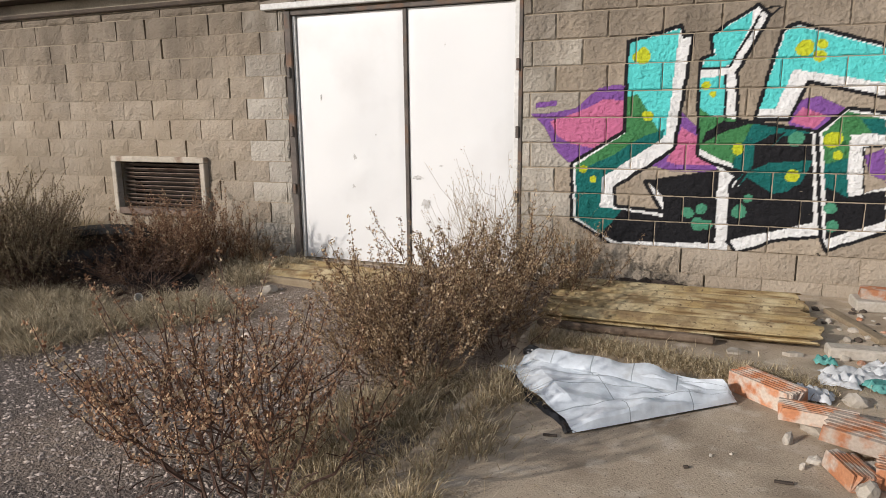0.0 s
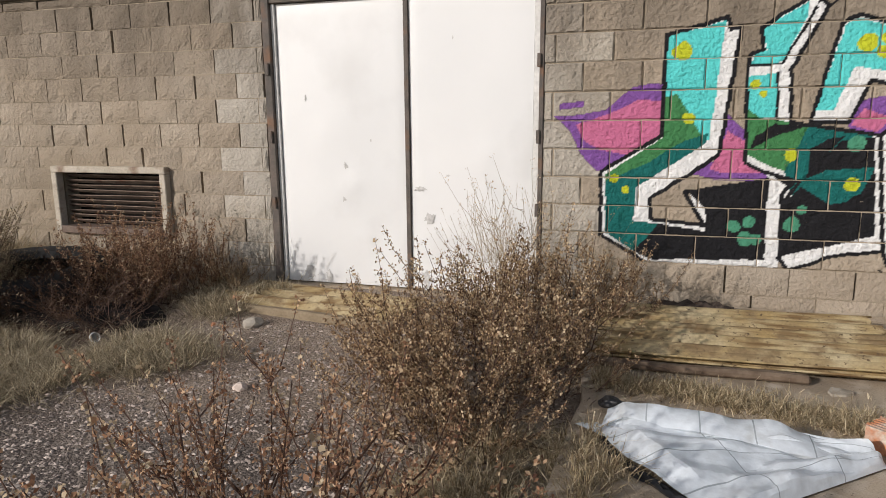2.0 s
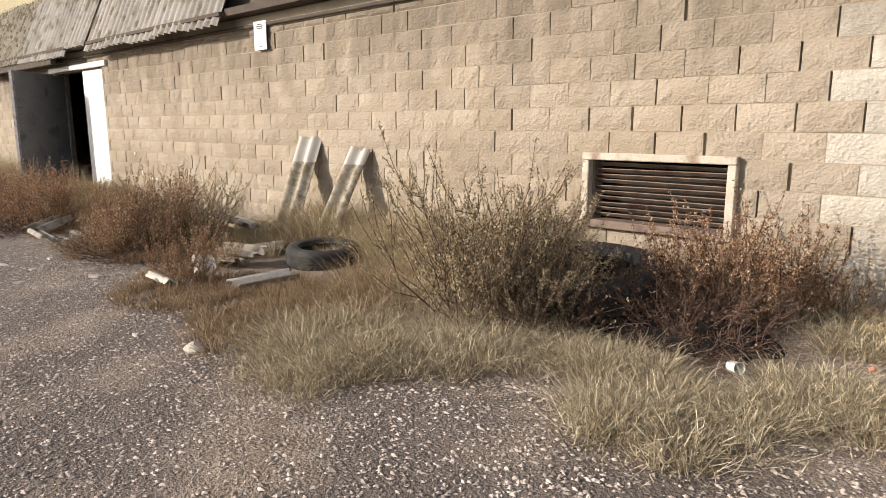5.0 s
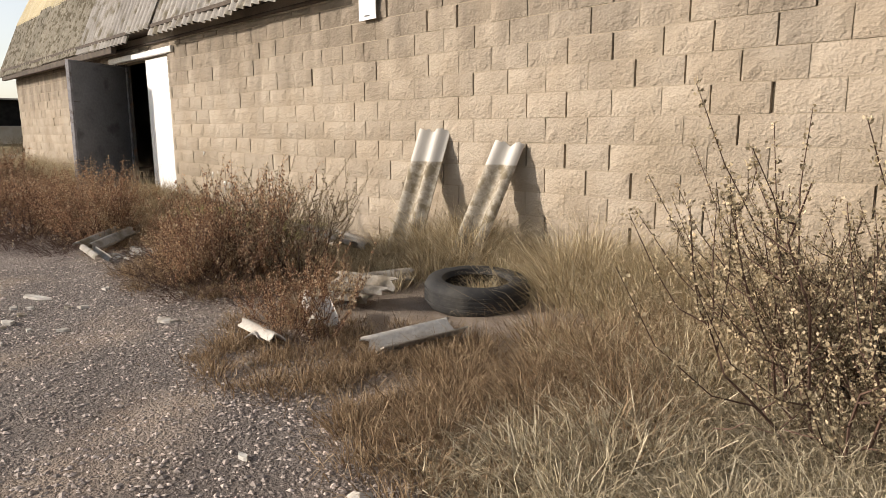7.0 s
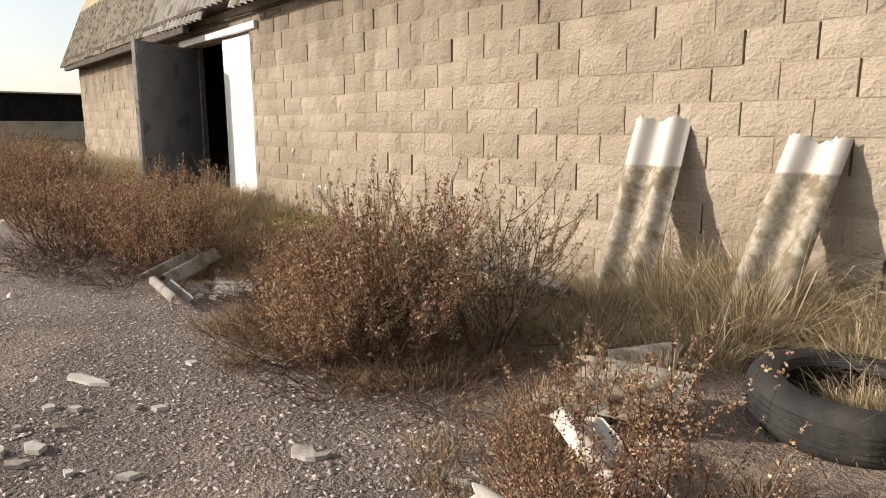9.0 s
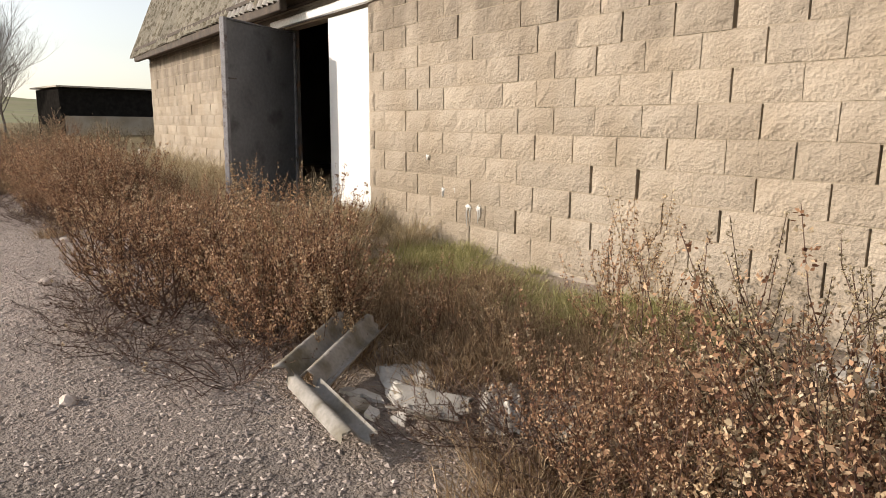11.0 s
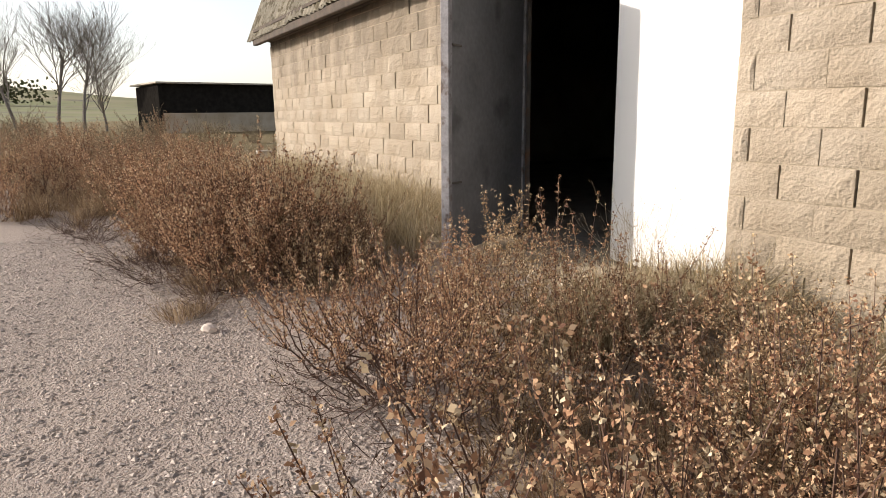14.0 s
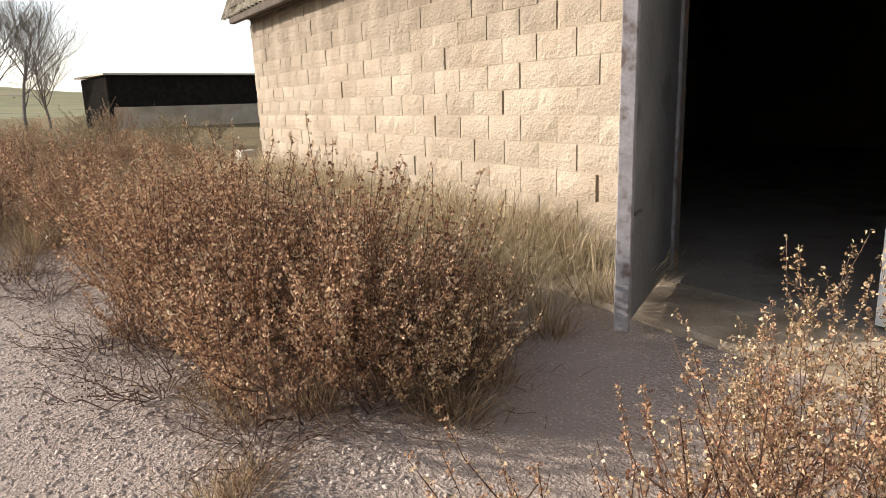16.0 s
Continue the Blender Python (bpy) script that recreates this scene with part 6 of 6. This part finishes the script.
paint("white", [(0.28, 1.75), (0.37, 1.79), (0.87, 1.63), (0.90, 1.31), (0.46, 1.42), (0.37, 1.18), (0.16, 1.18), (0.17, 1.25)])
paint("turquoise", [(0.30, 1.74), (0.37, 1.77), (0.87, 1.61), (0.89, 1.40), (0.37, 1.50), (0.28, 1.25), (0.18, 1.25)])
stroke("black", 0.012, [(0.87, 1.63), (0.37, 1.79), (0.28, 1.75), (0.16, 1.18), (0.37, 1.18), (0.46, 1.42), (0.90, 1.31)])
paint("white", [(0.54, 1.10), (0.70, 1.25), (0.91, 1.22), (0.99, 0.46), (0.66, 0.31), (0.62, 0.40)])
paint("green", [(0.57, 1.09), (0.70, 1.23), (0.91, 1.18), (0.92, 1.09), (0.73, 1.08), (0.74, 0.75), (0.68, 0.70), (0.62, 0.74)])
paint("bottle", [(0.77, 1.19), (0.91, 1.18), (0.93, 1.08), (0.85, 1.09)])
paint("bottle", [(0.60, 0.89), (0.73, 0.93), (0.75, 0.68), (0.62, 0.71)])
paint("black", [(0.62, 0.74), (0.75, 0.68), (0.96, 0.73), (0.98, 0.53), (0.65, 0.39)])
paint("bare", [(0.82, 1.00), (0.93, 1.01), (0.96, 0.75), (0.84, 0.71)])
paint("purple", [(0.82, 0.95), (0.93, 1.00), (0.95, 0.79), (0.86, 0.83)])
stroke("black", 0.012, [(0.54, 1.10), (0.70, 1.25), (0.91, 1.22)])
stroke("black", 0.012, [(0.99, 0.46), (0.66, 0.31), (0.62, 0.40), (0.54, 1.10)])
stroke("black", 0.006, [(0.84, 0.71), (0.81, 1.00), (0.93, 1.01)])
stroke("black", 0.006, [(0.14, 1.87), (0.23, 1.90), (0.27, 1.89)])
stroke("black", 0.006, [(0.21, 1.85), (0.25, 1.88)])
stroke("black", 0.006, [(0.61, 0.29), (0.64, 0.26), (0.68, 0.25)])
dab("lime", -0.59, 1.62, 0.056)
dab("lime", -0.53, 1.21, 0.039)
dab("lime", -0.97, 0.82, 0.026)
dab("lime", -0.90, 0.75, 0.026)
dab("lime", 0.42, 1.63, 0.052)
dab("lime", 0.52, 1.65, 0.030)
dab("lime", 0.51, 1.58, 0.039)
dab("lime", 0.07, 0.98, 0.039)
dab("lime", 0.42, 0.81, 0.043)
dab("lime", 0.63, 1.05, 0.056)
dab("lime", 0.67, 0.95, 0.030)
dab("lime", -0.16, 1.41, 0.030)
dab("lime", -0.11, 1.35, 0.021)
dab("leaf", -0.14, 0.56, 0.039)
dab("leaf", -0.22, 0.53, 0.039)
dab("leaf", -0.15, 0.45, 0.047)
dab("leaf", -0.09, 0.45, 0.034)
dab("leaf", 0.16, 0.65, 0.030)
dab("leaf", 0.11, 0.55, 0.047)
dab("leaf", 0.68, 0.48, 0.039)
dab("leaf", 0.42, 1.05, 0.047)
dab("leaf", 0.66, 0.60, 0.039)

def spray_at(px, pz):
    """Colour and cover of the paint at arrays of wall points."""
    out = np.zeros((len(px), 4))
    wob = np.array([0.006 * noise.noise(Vector((a * 14, b * 14, 2))) for a, b in zip(px, pz)])
    px, pz = px + wob, pz - wob
    for kind, colour, pts, r in LETTERING:
        if kind == "area":
            inside = np.zeros(len(px), bool)
            n = len(pts)
            for i in range(n):
                (x0, z0), (x1, z1) = pts[i], pts[(i + 1) % n]
                if z0 == z1:
                    continue
                cross = ((z0 > pz) != (z1 > pz)) & (px < (x1 - x0) * (pz - z0) / (z1 - z0) + x0)
                inside ^= cross
        elif kind == "line":
            inside = np.zeros(len(px), bool)
            for (x0, z0), (x1, z1) in zip(pts[:-1], pts[1:]):
                dx, dz = x1 - x0, z1 - z0
                t = np.clip(((px - x0) * dx + (pz - z0) * dz) / (dx * dx + dz * dz + 1e-9), 0, 1)
                inside |= np.hypot(px - x0 - t * dx, pz - z0 - t * dz) < r
        else:
            d = np.hypot(px - pts[0], pz - pts[1])
            inside = d < r * (1 + 14 * wob * 3)
        out[inside] = (0, 0, 0, 0) if colour == "bare" else (*SPRAY[colour], 1)
    return out


# ---- the blocks ----
def block_data(w, h, gx_, gz_, seed, amp=0.012):
    """A split-face block: broken front face on a plain body. Origin in the middle of its back."""
    vs, fs = [], []
    for j in range(gz_ + 1):
        for i in range(gx_ + 1):
            x, z = -w / 2 + w * i / gx_, -h / 2 + h * j / gz_
            edge = i in (0, gx_) or j in (0, gz_)
            d = amp * fbm(x, z, 9, seed * 3.7) + 0.5 * amp * noise.noise(Vector((x * 30, z * 30, seed)))
            y = -0.015 + (0.003 if edge else -0.003 - abs(d))
            jx = 0.003 * noise.noise(Vector((x * 20, z * 20, seed + 50))) if edge else 0
            vs.append((x + jx, y, z + jx))
    ring = [i for i in range(gx_ + 1)] + [j * (gx_ + 1) + gx_ for j in range(1, gz_ + 1)] + [gz_ * (gx_ + 1) + i for i in range(gx_ - 1, -1, -1)] + [j * (gx_ + 1) for j in range(gz_ - 1, 0, -1)]
    for j in range(gz_):
        for i in range(gx_):
            a = j * (gx_ + 1) + i
            fs.append((a, a + 1, a + gx_ + 2, a + gx_ + 1))
    corners = [0, gx_, gz_ * (gx_ + 1) + gx_, gz_ * (gx_ + 1)]
    k = len(vs)
    for c in corners:
        vs.append((vs[c][0], 0.022, vs[c][2]))
    sides = ([*range(0, gx_ + 1)], [j * (gx_ + 1) + gx_ for j in range(gz_ + 1)], [gz_ * (gx_ + 1) + i for i in range(gx_, -1, -1)], [j * (gx_ + 1) for j in range(gz_, -1, -1)])
    for q, sd in enumerate(sides):
        fs.append(tuple(reversed(sd)) + (k + q, k + (q + 1) % 4))
    return vs, fs


PITCH, BED = 0.186, 0.084              # course height and the level of one bed joint
BW, BH = 0.365, PITCH - 0.007
# perpend joints: block number from one open joint, and where that joint stands
PERP_N, PERP_X = (-46, -8, -1, 0, 8, 17, 48), (10.0, -4.171, -6.745, -7.07, -10.03, -13.37, -25.65)


def perpend(n):
    return float(np.interp(n, PERP_N, PERP_X))


variants = [block_data(BW, BH, 6, 3, s) for s in range(14)]
variant_mesh = [mesh_of("block", v, f, M_BLOCK) for v, f in variants]
run_v, run_f, pale_v, pale_f, fill_v, fill_f = [], [], [], [], [], []


def fill(x0, x1, y0, y1, z0, z1):
    """A bar of mortar in a joint."""
    k = len(fill_v)
    fill_v.extend([(x0, y0, z0), (x1, y0, z0), (x1, y0, z1), (x0, y0, z1), (x0, y1, z0), (x1, y1, z0), (x1, y1, z1), (x0, y1, z1)])
    fill_f.extend([(k, k + 1, k + 2, k + 3), (k, k + 4, k + 5, k + 1), (k + 3, k + 2, k + 6, k + 7), (k, k + 3, k + 7, k + 4), (k + 1, k + 5, k + 6, k + 2)])


br = random.Random(23)


def add_run(vs, fs, v, f, x, y, z, sx, sz):
    k = len(vs)
    vs += [(x + a * sx, y + b, z + c * sz) for a, b, c in v]
    fs += [tuple(k + w for w in q) for q in f]


def in_paint(x, z):
    return -1.45 < x < 1.7 and 0.18 < z < 2.2


for course in range(-3, 12):
    z0 = BED + PITCH * course + 0.0035
    bh = min(BH, ZT - z0)
    zc = z0 + bh / 2
    holes = []
    for hx0, hx1, hz0, hz1 in ((D1[0], D1[1], -0.5, 2.11), (D2[0], D2[1], -0.5, 2.04), (VN[0] - 0.06, VN[1] + 0.06, VN[2] - 0.05, VN[3] + 0.055)):
        if zc > hz0 and zc < hz1:
            holes.append((hx0, hx1))
    holes.sort()
    spans, at = [], X0
    for hx0, hx1 in holes:
        spans.append((at, hx0))
        at = hx1
    spans.append((at, 4.0))
    shift = (0.0 if course % 2 else 0.5) + br.uniform(-0.03, 0.03)
    joints = [perpend(n + shift) for n in range(48, -40, -1)]
    for a, b in spans:
        fill(a, b, 5.007, 5.035, z0 - 0.009, z0 + 0.002)
        for j0, j1 in zip(joints[:-1], joints[1:]):
            l, r = max(j0, a), min(j1, b)
            if r - l < 0.05:
                continue
            chance = br.random()
            if in_paint((l + r) / 2, zc):
                chance = 0.55 + 0.45 * chance          # the sprayed stretch is pointed throughout
            gapw = 0.024 if chance < 0.07 else 0.013 if chance < 0.5 else 0.007
            w = r - l - gapw
            xc = (l + r - gapw) / 2
            k = br.randrange(14)
            if chance >= 0.5:
                fill(r - gapw - 0.003, r + 0.003, 5.008, 5.035, z0, z0 + bh)
            yo = 5.016 + br.uniform(-0.004, 0.004)
            zj = zc + br.uniform(-0.0012, 0.0012)
            fit = Matrix.Diagonal((w / BW, 1, bh / BH, 1))
            pale = (-3.92 < xc < -3.5) or (-1.44 < xc < -1.10)
            if pale and xc < -3:
                add_run(pale_v, pale_f, *variants[k], xc, yo, zj, w / BW, bh / BH)
            elif (pale and zc < 2.0) or in_paint(xc, zc):
                v, f = block_data(w, bh, max(4, int(w / 0.0088)), 21, k + 100 * course + int(xc * 10), 0.010)
                me = mesh_of("block", v, f, M_PALE_PAINT if pale else M_BLOCK_PAINT)
                arr = np.array(v)
                colours = spray_at(arr[:, 0] + xc, arr[:, 2] + zj)
                layer = me.color_attributes.new("spray", "FLOAT_COLOR", "POINT")
                layer.data.foreach_set("color", colours.ravel())
                attach("block", me, wall, "", pose(xc, yo, zj))
            elif -13.2 < xc < -5.9 and course > -2:
                attach("block", variant_mesh[k], wall, "", pose(xc, yo, zj) @ fit)
            else:
                add_run(run_v, run_f, *variants[k], xc, yo, zj, w / BW, bh / BH)
attach("block_run", mesh_of("block_run", run_v, run_f, M_BLOCK_STUFF), wall)["kind"] = "stuff"
attach("block_run", mesh_of("block_run", pale_v, pale_f, M_BLOCK_PALE), wall, "lime-smeared pale blocks beside the white door")["kind"] = "stuff"
attach("mortar_joint", mesh_of("mortar_joint", fill_v, fill_f, M_MORTAR), wall)["kind"] = "stuff"

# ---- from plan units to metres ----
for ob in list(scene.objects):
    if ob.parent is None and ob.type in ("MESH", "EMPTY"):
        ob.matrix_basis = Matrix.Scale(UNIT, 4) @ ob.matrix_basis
